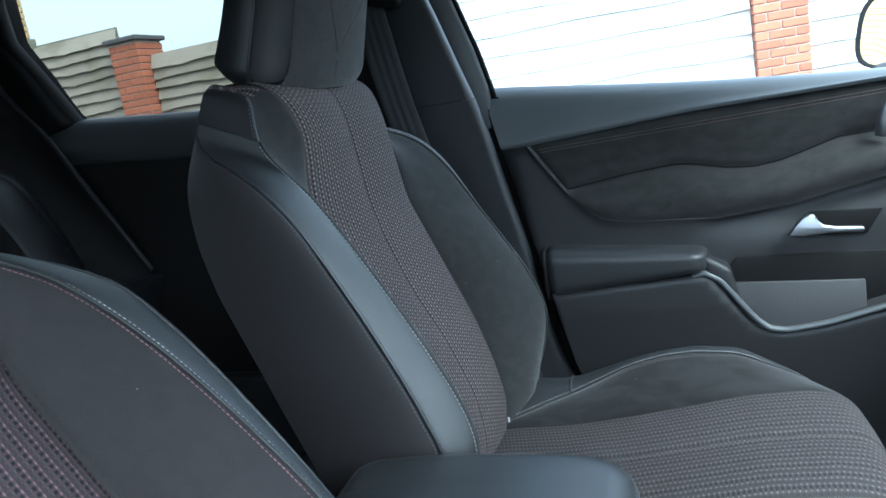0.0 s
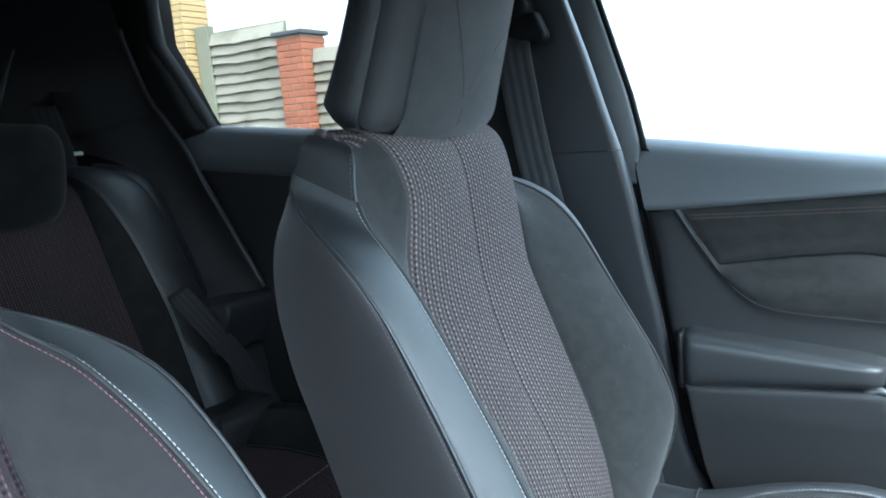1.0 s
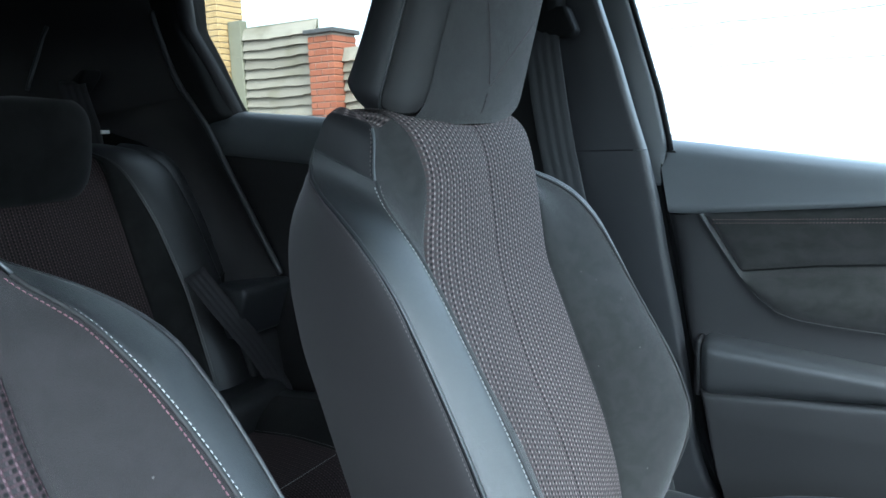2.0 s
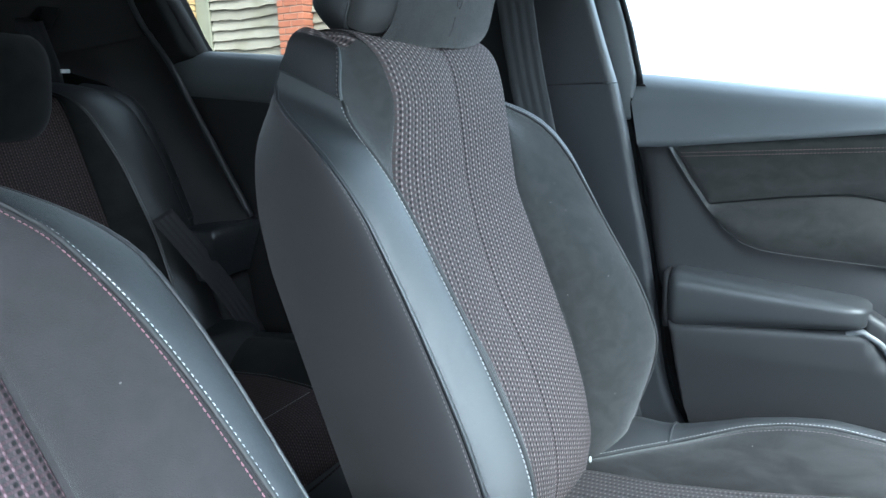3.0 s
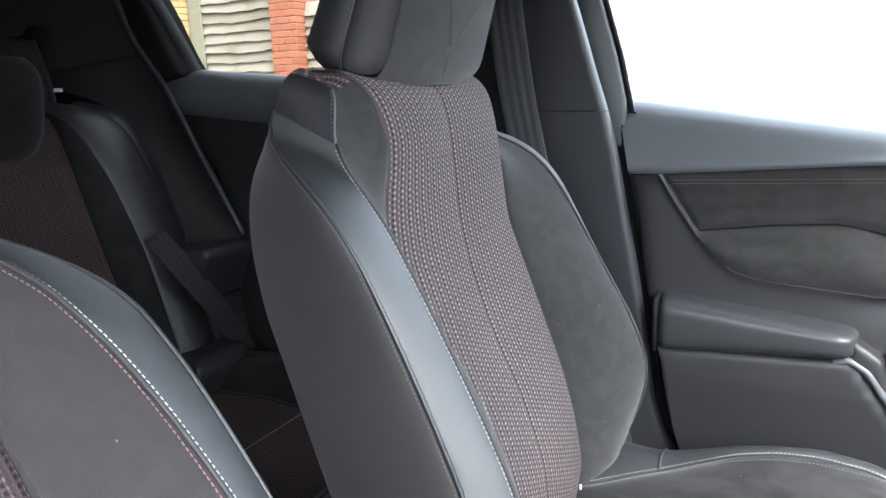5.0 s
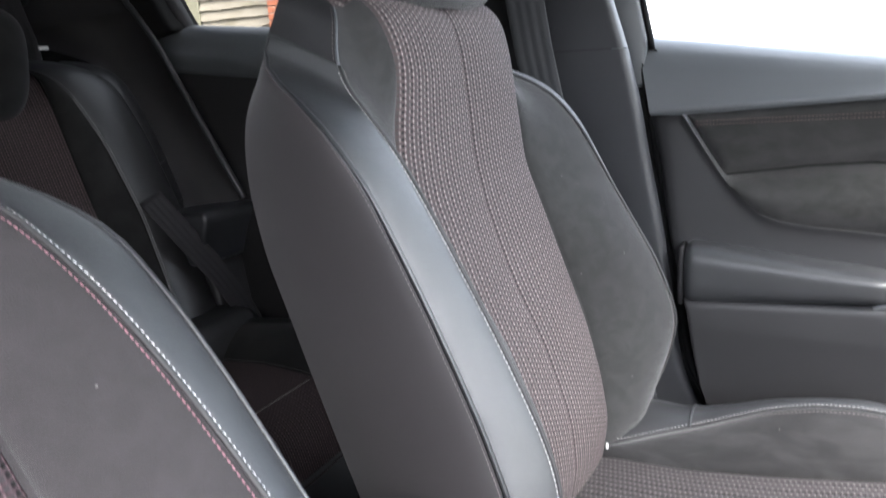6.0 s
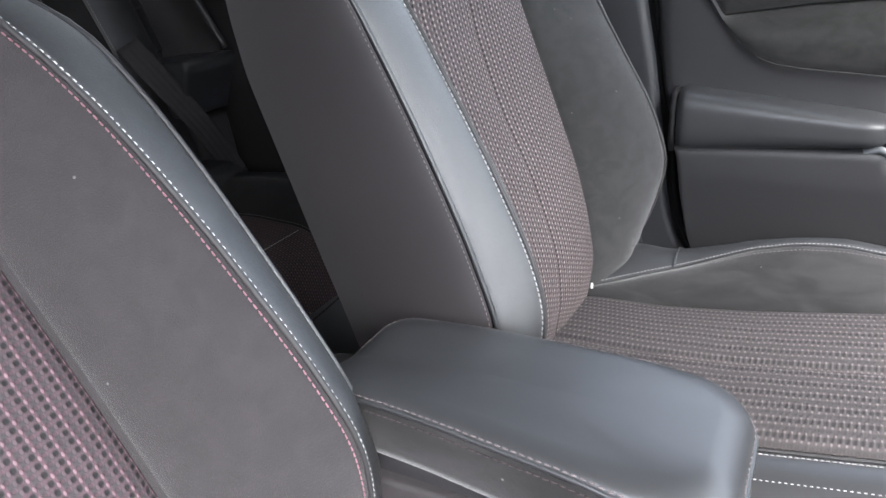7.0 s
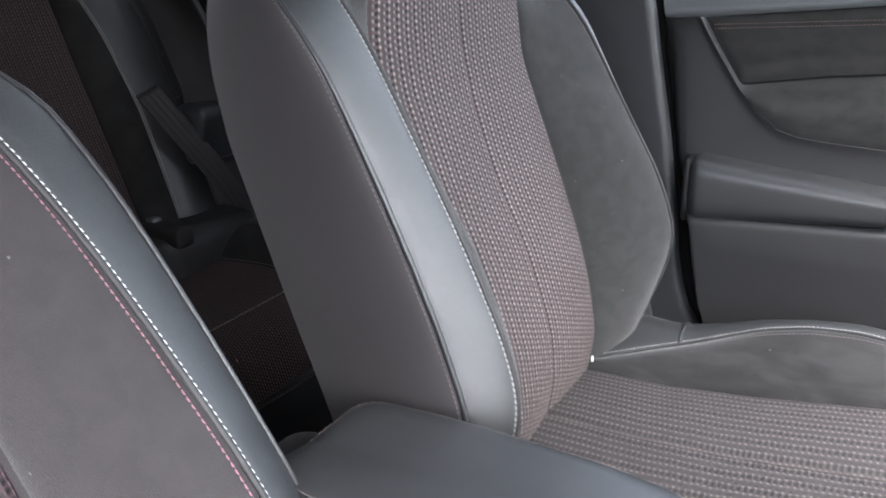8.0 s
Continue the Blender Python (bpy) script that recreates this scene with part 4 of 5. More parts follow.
def front_door():
    door = empty("front_door", (0.45, 0.45, 0.30), "closed front passenger door with a dark soft-trim lining", "car door")
    xs = np.linspace(-0.032, 1.05, 60)
    # upper pad: a soft roll between window and lining
    prof = [(0.460, 0.0), (0.446, 0.005), (0.432, 0.004), (0.419, -0.004), (0.409, -0.018), (0.401, -0.040), (0.394, -0.065), (0.388, -0.090)]
    P = np.zeros((len(xs), len(prof) + 2, 3))
    for i, x in enumerate(xs):
        b = belt_z(x)
        low = pad_low(x)
        pts = [(y, b + dz * (b - low) / 0.10) for y, dz in prof] + [(0.385, low + 0.002), (0.393, low - 0.004)]
        P[i] = [(x + (float(np.interp(z, [0.944, 1.034], [-0.037, -0.058])) + 0.032) * math.exp(-(x + 0.032) / 0.05), y, z) for y, z in pts]
    up = sheet("upper_pad", P, PAD, door, "soft dark grey pad below the window", flip=True)
    bm = bmesh.new()
    vs = [bm.verts.new(p) for p in P[0]] + [bm.verts.new((-0.037, 0.47, 0.94))]
    bm.faces.new(vs)
    part("pad_end", bm, PAD, up, smooth=False)

    # suede insert between the pad and the curved trim line
    def lower(x):
        return float(np.interp(x, [0.008, 0.035, 0.06, 0.085, 0.11, 0.135, 0.17, 0.29, 0.40, 0.52, 0.75, 1.05], [0.944, 0.898, 0.860, 0.830, 0.811, 0.803, 0.799, 0.791, 0.800, 0.826, 0.86, 0.88]))

    def crease(x):
        return float(np.interp(x, [0.0, 0.064, 0.16, 0.235, 0.262, 0.31, 0.352, 0.39, 0.431, 0.469, 0.513, 0.7, 1.05], [0.85, 0.861, 0.874, 0.880, 0.877, 0.865, 0.861, 0.866, 0.878, 0.890, 0.892, 0.905, 0.92]))

    xi = np.concatenate([np.linspace(0.006, 0.14, 40), np.linspace(0.145, 1.05, 70)])
    for name, lab in (("suede_insert", "dark suede door insert"), ("suede_bolster", "dark suede lower door insert")):
        rows = []
        for x in xi:
            hi, lo = pad_low(x) - 0.004, lower(x)
            lo = min(lo, hi - 0.001)
            cr = min(max(crease(x), lo), hi)
            a, b = (cr, hi) if name == "suede_insert" else (lo, cr)
            row = []
            for t in np.linspace(0, 1, 14):
                z = a + (b - a) * t
                h = b - a
                if name == "suede_insert":
                    y = 0.396 + 0.010 * (1 - t) ** 2 - 0.004 * math.sin(math.pi * t) + 0.004 * math.exp(-t * h / 0.004 - 0.2) + 0.004 * math.exp(-(1 - t) * h / 0.005)
                else:
                    y = 0.383 - (0.021 + 0.019 * min(1, max(0, (x - 0.20) / 0.25))) * math.sin(math.pi * min(1, t * 1.02)) ** 0.8 * min(1, h / 0.05) + 0.025 * t
                row.append((x, y, z))
            rows.append(row)
        ins = sheet(name, np.array(rows), SUEDE_DOOR, door, lab)
        if name == "suede_bolster":
            # thin black tube drawn in for the soft shadow along the crease
            path = [(x, 0.4045, crease(x)) for x in np.linspace(0.062, 1.04, 140)]
            part("crease_seam", tube([Vector(p) for p in path], 0.0013, 6), RUBBER_AND_SHADE, ins)
        if name == "suede_insert":
            for dz, mt in ((0.0, THREAD_RUST), (-0.005, THREAD_RUST)):
                path = np.array([(x, 0.3925, 0.933 + 0.035 * x + dz) for x in np.linspace(0.02, 1.0, 80)])
                stitch_line("insert_stitching", path, np.tile([0, -1.0, 0.1], (80, 1)), mt, ins, 0.0042, 0.0030, 0.00042)
    # lining below, with the raised lip that follows the trim line
    def notch(x):
        return float(np.interp(x, [0.26, 0.285, 0.309, 0.330, 0.348, 0.373, 0.43, 0.509, 0.60, 0.8], [0.74, 0.699, 0.663, 0.634, 0.616, 0.611, 0.619, 0.640, 0.664, 0.71]))

    def rear_edge(z):
        return float(np.interp(z, [0.38, 0.50, 0.54, 0.57, 0.614, 0.65, 0.685, 0.72, 0.766, 0.815, 0.882, 0.944], [0.205, 0.101, 0.071, 0.052, 0.038, 0.031, 0.023, 0.006, -0.006, -0.014, -0.023, -0.037]))

    rows = []
    for x in np.concatenate([[-0.032, -0.028, -0.02, -0.008], xi]):
        hi = pad_low(x) - 0.004 if x < 0.006 else lower(x)
        row = []
        for t in np.linspace(0, 1, 90):
            z = hi - (hi - 0.38) * t
            d = hi - z
            y = 0.381 - 0.004 * math.exp(-d / 0.006) + 0.010 * math.exp(-max(0, x + 0.032) / 0.006)
            y -= 0.036 * (1 / (1 + math.exp((z - 0.702 - 0.055 * max(0, x - 0.02)) / 0.003))) * (1 / (1 + math.exp(-(notch(x) - z) / 0.004))) * 1.0 * (1 - 0.60 * min(1, max(0, (0.66 - z) / 0.24)))
            y += 0.020 * min(1, max(0, (x - 0.24) / 0.16)) * math.exp(-(d / 0.032) ** 2)
            push = (rear_edge(z) + 0.032) * math.exp(-max(0, x + 0.032) / 0.05)
            row.append((x + push, y, z))
        rows.append(row)
    sheet("lining", np.array(rows), DOOR_PLASTIC, door, "dark grained plastic door lining", flip=True)
    lip = [(0.007, 0.379, 0.944)] + [(x, 0.379, lower(x)) for x in np.linspace(0.012, 1.05, 120)]
    part("trim_lip", tube([Vector(p) for p in lip], 0.0010, 6), GREY_STRIP, door)
    # armrest: padded roll with a rounded nose, in a bezel
    n, m = 44, 34
    P = np.zeros((n, m, 3))
    for i, u in enumerate(np.linspace(0, 1, n)):
        x = 0.020 + 0.252 * u
        nose = max(0.0, 1 - max(0, (u - 0.86) / 0.14) ** 2.6) ** (1 / 2.6)
        tail = 0.72 + 0.28 * math.sqrt(max(0.0, 1 - max(0, (0.05 - u) / 0.05) ** 2))
        k = max(0.02, min(nose, tail))
        hi, lo = 0.775 - 0.026 * u, 0.686 + 0.027 * u
        zc, half = (hi + lo) / 2, (hi - lo) / 2
        for j, w in enumerate(np.linspace(0, 1, m)):
            ang = math.pi * (w - 0.5)
            c, s_ = max(0.0, math.cos(ang)), math.sin(ang)
            deep = 0.046 + 0.008 * u + 0.006 * s_
            P[i, j] = (x, 0.384 - deep * (0.3 + 0.7 * k) * c ** 0.55, zc + half * (0.55 + 0.45 * k) * abs(s_) ** 0.6 * (1 if s_ > 0 else -1))
    arm = sheet("door_armrest", P, LEATHER_SMOOTH, door, "padded black door armrest")
    part("armrest_end", prism([(0.384, 0.684), (0.356, 0.686), (0.350, 0.705), (0.350, 0.750), (0.358, 0.768), (0.384, 0.772)], "x", 0.010, 0.019, 0.004, 3), PLASTIC_DARK, door)
    edge = [(0.245, 0.352, 0.706), (0.262, 0.348, 0.713), (0.285, 0.347, 0.699), (0.309, 0.347, 0.663), (0.330, 0.348, 0.634), (0.348, 0.348, 0.616), (0.373, 0.348, 0.611), (0.43, 0.348, 0.619), (0.509, 0.348, 0.640), (0.60, 0.35, 0.664), (0.8, 0.355, 0.71)]
    part("pocket_lip", tube([Vector(p) for p in flow([(i, *p) for i, p in enumerate(edge)], np.linspace(0, len(edge) - 1, 90), 3)], 0.0048, 10), PAD, door, "soft grey lip round the door pocket")
    bm = prism([(0.262, 0.742), (0.285, 0.728), (0.302, 0.716), (0.315, 0.650), (0.290, 0.684), (0.262, 0.704)], "y", 0.345, 0.384, 0.010, 4)
    part("armrest_bracket", bm, DOOR_PLASTIC, door)
    bm = prism([(0.296, 0.600), (0.296, 0.688), (0.488, 0.677), (0.488, 0.600)], "y", 0.366, 0.373, 0.002)
    part("pocket_lining", bm, POCKET_CLOTH, door, "grey cloth lining of the door pocket")
    # flat black plate: the pocket's inner shade put in as colour
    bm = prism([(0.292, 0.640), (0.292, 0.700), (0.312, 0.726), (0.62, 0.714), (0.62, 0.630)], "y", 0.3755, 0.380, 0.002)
    part("pocket_recess", bm, RUBBER_AND_SHADE, door, "black plate standing for the shade inside the door pocket")
    # inner handle, over a black plate that stands for the deep shade of its cup
    bm = prism([(0.404, 0.750), (0.420, 0.786), (0.518, 0.781), (0.496, 0.745)], "y", 0.376, 0.382, 0.002)
    cup = part("handle_cup", bm, RUBBER_AND_SHADE, door, "black plate standing for the shaded recess behind the handle")
    lever = [(0.385, 0.757), (0.396, 0.772), (0.407, 0.783), (0.416, 0.787), (0.423, 0.786), (0.427, 0.777), (0.434, 0.769), (0.452, 0.765), (0.486, 0.762), (0.489, 0.757), (0.485, 0.753), (0.445, 0.756), (0.408, 0.754)]
    part("door_handle", prism(lever[::-1], "y", 0.352, 0.362, 0.003, 3), CHROME, cup, "satin chrome inner door handle")
    bow = [(0.518, 0.370, 0.888), (0.519, 0.366, 0.902), (0.523, 0.364, 0.918), (0.531, 0.365, 0.934), (0.546, 0.370, 0.950)]
    part("chrome_trim", tube([Vector(p) for p in flow([(i, *p) for i, p in enumerate(bow)], np.linspace(0, 4, 20), 2)], 0.009, 10, flat=0.6), CHROME, door, "curved chrome accent on the door")
    part("pad_backing", prism([(0.20, 0.36), (0.06, 0.56), (-0.01, 0.80), (-0.02, 0.94), (0.25, 0.942), (0.5, 0.945), (1.05, 0.945), (1.05, 0.36)][::-1], "y", 0.412, 0.46, 0.0), PLASTIC_DARK, door, smooth=False)
    # outer skin, rubber seal and glass
    part("door_skin", block((-0.04, 0.47, 0.25), (1.1, 0.53, 0.95), 0.02), PLASTIC_DARK, door)
    zs = np.linspace(0, 1, 14)
    P = np.stack([np.stack([[(-0.046 - 0.085 * z) * (1 - u) + 1.05 * u - 0.45 * z * u, 0.452 - 0.055 * z ** 1.5, belt_z(-0.03 + 1.08 * u) - 0.02 + z * (0.36 + 0.02 * (1 - u)) * (1 - 0.08 * u)] for u in np.linspace(0, 1, 24)]) for z in zs])
    g = sheet("window_pane", P, GLASS, door, "clear front window glass")
    g.visible_shadow = False
    pts = [(-0.085, 0.98), (-0.050, 0.98), (-0.046, 1.043), (-0.061, 1.11), (-0.090, 1.207), (-0.112, 1.28), (-0.151, 1.41), (-0.22, 1.41), (-0.165, 1.28), (-0.10, 1.06)]
    part("window_frame", prism(pts, "y", 0.402, 0.456, 0.006, 3), PAD, door, "dark grey door frame beside the glass")
    part("frame_seal", tube([(-0.041, 0.412, 1.03), (-0.043, 0.412, 1.043), (-0.058, 0.412, 1.11), (-0.087, 0.411, 1.207), (-0.109, 0.41, 1.28), (-0.147, 0.408, 1.40)], 0.0045, 8), RUBBER_AND_SHADE, door)
    return door


front_door()


def door_mirror():
    mir = empty("door_mirror", (0.60, 0.62, 0.98), "dark door mirror outside the front window", "mirror")
    n = 40
    ring = []
    for k in range(n):
        a = 2 * math.pi * k / n
        q = 3.2
        r = (abs(math.cos(a)) ** q + abs(math.sin(a)) ** q) ** (-1 / q)
        ring.append((0.11 * r * math.cos(a), 0.072 * r * math.sin(a)))
    base = Matrix.Translation((0.638, 0.745, 1.030)) @ Matrix.Rotation(radians(22), 4, "Z") @ Matrix.Rotation(radians(12), 4, "Y")
    bm = bmesh.new()
    rows = []
    for dx, f in ((0.0, 0.90), (-0.006, 1.0), (0.012, 1.04), (0.05, 0.9), (0.075, 0.55), (0.082, 0.1)):
        rows.append([bm.verts.new(base @ Vector((dx, y * f, z * f))) for y, z in ring])
    for a, b in zip(rows, rows[1:]):
        for k in range(n):
            bm.faces.new((a[k], a[(k + 1) % n], b[(k + 1) % n], b[k]))
    part("housing", bm, PLASTIC_DARK, mir, "dark mirror housing")
    bm = bmesh.new()
    bm.faces.new([bm.verts.new(base @ Vector((-0.001, y * 0.93, z * 0.93))) for y, z in ring])
    part("mirror_glass", bm, MIRROR, mir)
    part("arm", block((0.58, 0.50, 0.94), (0.65, 0.68, 0.975), 0.012, 3), PLASTIC_DARK, mir)


door_mirror()


# ---- pillar, belt, rear door ----
def pillar():
    pl = empty("pillar_trim", (-0.12, 0.38, 0.30), "dark plastic trim of the pillar between the doors", "pillar")
    # the trim's front edge and rear edge, rising and leaning back
    v = np.linspace(0, 1, 40)
    z = 0.30 + v * 1.10
    front = np.interp(z, [0.30, 0.47, 0.525, 0.545, 0.575, 0.625, 0.682, 0.742, 0.80, 0.884, 0.966, 1.041, 1.087, 1.166, 1.206, 1.40], [0.17, 0.085, 0.046, 0.032, 0.020, 0.008, 0.002, -0.007, -0.016, -0.033, -0.047, -0.065, -0.079, -0.101, -0.114, -0.175])
    rear = np.interp(z, [0.30, 0.60, 0.80, 1.04, 1.29, 1.40], [-0.26, -0.235, -0.225, -0.235, -0.27, -0.29])
    inset = np.interp(z, [0.30, 0.9, 1.04, 1.4], [0.375, 0.365, 0.36, 0.335])
    kj = int(np.searchsorted(z, 1.02))
    for nm, keep in (("lower_trim", range(0, kj + 1)), ("upper_trim", range(kj, 40))):
        rows = []
        for i in keep:
            w = np.array([0.0, 0.006, 0.016, 0.03, 0.05, 0.075, 0.1, 0.16, 0.3, 0.5, 0.7, 0.86, 0.94, 0.98, 1.0])
            y = inset[i] + 0.012 * (1 - np.sqrt(np.clip(1 - np.clip((0.05 - w) / 0.05, 0, 1) ** 2, 0, 1))) + 0.06 * np.clip((w - 0.86) / 0.14, 0, 1) ** 2
            if nm == "upper_trim":
                y = y - 0.002
            rows.append(np.stack([front[i] + (rear[i] - front[i]) * w, y, np.full(len(w), z[i])], 1))
        rows = np.array(rows)
        if nm == "upper_trim":
            rows[0, :, 2] += 0.0012
        sheet(nm, rows, PLASTIC, pl)
    path = np.stack([front + 0.004, np.full(40, 0.408), z], 1)
    part("door_seal", tube([Vector(p) for p in resample(path, 0.025)], 0.006, 8), RUBBER_AND_SHADE, pl, "black rubber door seal")
    part("body_aperture", prism([(-0.2, 0.30), (0.14, 0.30), (0.05, 0.58), (0.0, 0.72), (-0.005, 0.98), (-0.035, 1.03), (-0.2, 1.03)], "y", 0.412, 0.43, 0.0), RUBBER_AND_SHADE, pl, smooth=False)
    part("pillar_back", prism([(-0.22, 0.5), (-0.36, 0.5), (-0.38, 1.0), (-0.46, 1.42), (-0.24, 1.42), (-0.2, 1.0)], "y", 0.385, 0.455, 0.01), PLASTIC_DARK, pl)
    part("pillar_core", prism([(-0.27, 0.20), (0.08, 0.20), (-0.02, 0.62), (-0.045, 0.80), (-0.085, 1.04), (-0.18, 1.42), (-0.30, 1.42), (-0.25, 1.04), (-0.24, 0.8)], "y", 0.43, 0.50, 0.01), PLASTIC_DARK, pl)


pillar()


def ribbon(name, path, across, mat, parent=None, label="", width=0.047, ribs=4):
    """Woven webbing: a flat strap with lengthwise ribs."""
    p = resample(path, 0.012)
    a = np.asarray(across, float)
    a = a / np.linalg.norm(a)
    d = np.gradient(p, axis=0)
    d /= np.linalg.norm(d, axis=1)[:, None]
    w = a - d * (d @ a)[:, None]
    w /= np.linalg.norm(w, axis=1)[:, None]
    n = np.cross(w, d)
    ts = np.linspace(-0.5, 0.5, 25)
    rows = np.stack([p + w * t * width + n * 0.0004 * math.cos(2 * math.pi * ribs * (t + 0.5)) for t in ts], 1)
    ob = sheet(name, rows, mat, parent, label)
    so = ob.modifiers.new("thick", "SOLIDIFY")
    so.thickness = 0.0014
    return ob


def front_belt():
    belt = empty("seat_belt", (-0.17, 0.33, 1.19), "dark grey front seat belt hanging from its pillar loop", "seat belt")
    path = [(-0.198, 0.315, 1.215), (-0.192, 0.300, 1.18), (-0.180, 0.298, 1.10), (-0.170, 0.298, 1.04), (-0.156, 0.300, 0.97), (-0.128, 0.305, 0.86), (-0.075, 0.31, 0.72), (-0.03, 0.315, 0.55), (-0.02, 0.32, 0.42)]
    ribbon("webbing", path, (0.93, 0.15, 0.0), WEBBING, belt, "dark ribbed webbing", 0.050)
    part("loop", prism([(-0.235, 1.195), (-0.225, 1.235), (-0.160, 1.235), (-0.145, 1.20), (-0.155, 1.19)], "y", 0.308, 0.335, 0.006, 3), RUBBER_AND_SHADE, belt, "black plastic belt loop")
    part("loop_bolt", tube([(-0.185, 0.300, 1.243), (-0.185, 0.340, 1.243)], 0.014, 14), RUBBER_AND_SHADE, belt)


front_belt()


def rear_door():
    door = empty("rear_door", (-0.6, 0.45, 0.30), "closed rear passenger door with a dark lining", "car door")
    xs = np.linspace(-1.02, -0.24, 40)
    prof = [(0.455, 0.0), (0.435, 0.006), (0.415, 0.004), (0.400, -0.006), (0.390, -0.024), (0.386, -0.05), (0.385, -0.075), (0.395, -0.082)]
    P = np.array([[(x, y, 1.095 - 0.09 * (x + 0.66) * (1 if x < -0.5 else 1.2) + dz) for y, dz in prof] for x in xs])
    sheet("upper_pad", P, PAD, door, "soft dark grey pad below the rear window", flip=True)
    P = np.array([[(x, 0.395 - 0.03 * (1 / (1 + math.exp((z - 0.80) / 0.02))), z) for z in np.linspace(1.037 - 0.09 * (x + 0.66), 0.34, 30)] for x in xs])
    sheet("lining", P, PLASTIC_DARK, door, "black plastic rear door lining", flip=True)
    part("door_skin", block((-1.1, 0.47, 0.25), (-0.2, 0.53, 1.02), 0.02), PLASTIC_DARK, door)
    P = np.array([[(x, 0.452 - 0.05 * w ** 1.5, 1.04 + w * 0.41) for x in np.linspace(-1.06, -0.2, 16)] for w in np.linspace(0, 1, 10)])
    g = sheet("window_pane", P, GLASS_TINTED, door, "tinted rear window glass")
    g.visible_shadow = False
    # raked rear edge of the window opening
    fr = [(-0.905, 0.425, 1.09), (-0.932, 0.42, 1.145), (-0.969, 0.412, 1.215), (-1.010, 0.40, 1.29), (-1.010, 0.394, 1.36), (-1.000, 0.390, 1.415), (-0.94, 0.385, 1.438), (-0.80, 0.38, 1.445), (-0.3, 0.378, 1.445)]
    part("window_frame", tube([Vector(p) for p in resample(fr, 0.02)], 0.018, 8), PLASTIC_DARK, door)


rear_door()


def rear_quarter():
    q = empty("rear_pillar_trim", (-1.15, 0.40, 0.30), "black trim of the rear pillar beside the back seat", "pillar")
    pts = [(-0.905, 1.113), (-0.928, 1.145), (-0.969, 1.225), (-1.012, 1.295), (-1.012, 1.44), (-1.75, 1.44), (-1.75, 0.6), (-0.95, 0.6), (-0.93, 0.90), (-0.968, 1.10)]
    part("upper_trim", prism(pts, "y", 0.375, 0.46, 0.012, 3), LINER, q)
    # lower trim: a hollow panel that sweeps down from the pillar into the ledge
    v = np.linspace(0, 1, 30)
    right = flow([(0, -1.0, 0.37, 1.162), (0.35, -0.947, 0.37, 1.097), (0.55, -0.885, 0.37, 0.99), (0.8, -0.822, 0.37, 0.885), (1.0, -0.778, 0.372, 0.806)], v, 2)
    left = flow([(0, -1.22, 0.19, 1.140), (0.35, -1.04, 0.315, 1.06), (0.6, -0.975, 0.31, 0.94), (0.85, -0.92, 0.29, 0.845), (1.0, -0.87, 0.270, 0.806)], v, 2)
    a, _ = panel(right, left, -0.030, (0.0, 0.0))
    sheet("lower_trim", a, PLASTIC_DARK, q, "dark plastic trim sweeping down to the ledge")
    # upper trim turns inward behind the seat towards the tailgate
    right_up = flow([(0, -1.075, 0.352, 1.40), (0.4, -1.06, 0.362, 1.30), (0.75, -1.028, 0.368, 1.205), (1.0, -0.998, 0.368, 1.158)], v, 2)
    left_up = flow([(0, -1.40, 0.10, 1.40), (0.5, -1.38, 0.09, 1.26), (1.0, -1.33, 0.08, 1.10)], v, 2)
    a, _ = panel(right_up, left_up, -0.02, (0.003, 0.0))
    sheet("pillar_cover", a, PLASTIC_DARK, q, "black pillar cover curving in behind the seat")
    part("trim_edge", tube([Vector(p) for p in np.concatenate([right_up[8:-1], right])], 0.006, 8), PLASTIC, q)
    # paler tube added to draw the thin highlight along an edge further back
    part("cover_edge", tube([(-1.19, 0.212, 1.30), (-1.197, 0.203, 1.275), (-1.203, 0.193, 1.243), (-1.203, 0.178, 1.21), (-1.195, 0.160, 1.178)], 0.004, 8), PLASTIC, q)
    part("belt_slot", prism([(-1.165, 1.172), (-1.158, 1.194), (-1.120, 1.214), (-1.102, 1.212), (-1.112, 1.196), (-1.145, 1.170)], "y", 0.222, 0.262, 0.006, 3), RUBBER_AND_SHADE, q, "black belt slot in the pillar cover")
    part("side_shelf", prism([(-0.98, 0.790), (-0.765, 0.800), (-0.760, 0.785), (-0.79, 0.700), (-0.96, 0.700)], "y", 0.255, 0.40, 0.010, 3), PLASTIC, q, "dark plastic ledge beside the back seat")
    part("side_base", prism([(-0.95, 0.30), (-0.95, 0.698), (-0.795, 0.698), (-0.74, 0.30)], "y", 0.285, 0.41, 0.012, 3), PLASTIC_DARK, q)


rear_quarter()


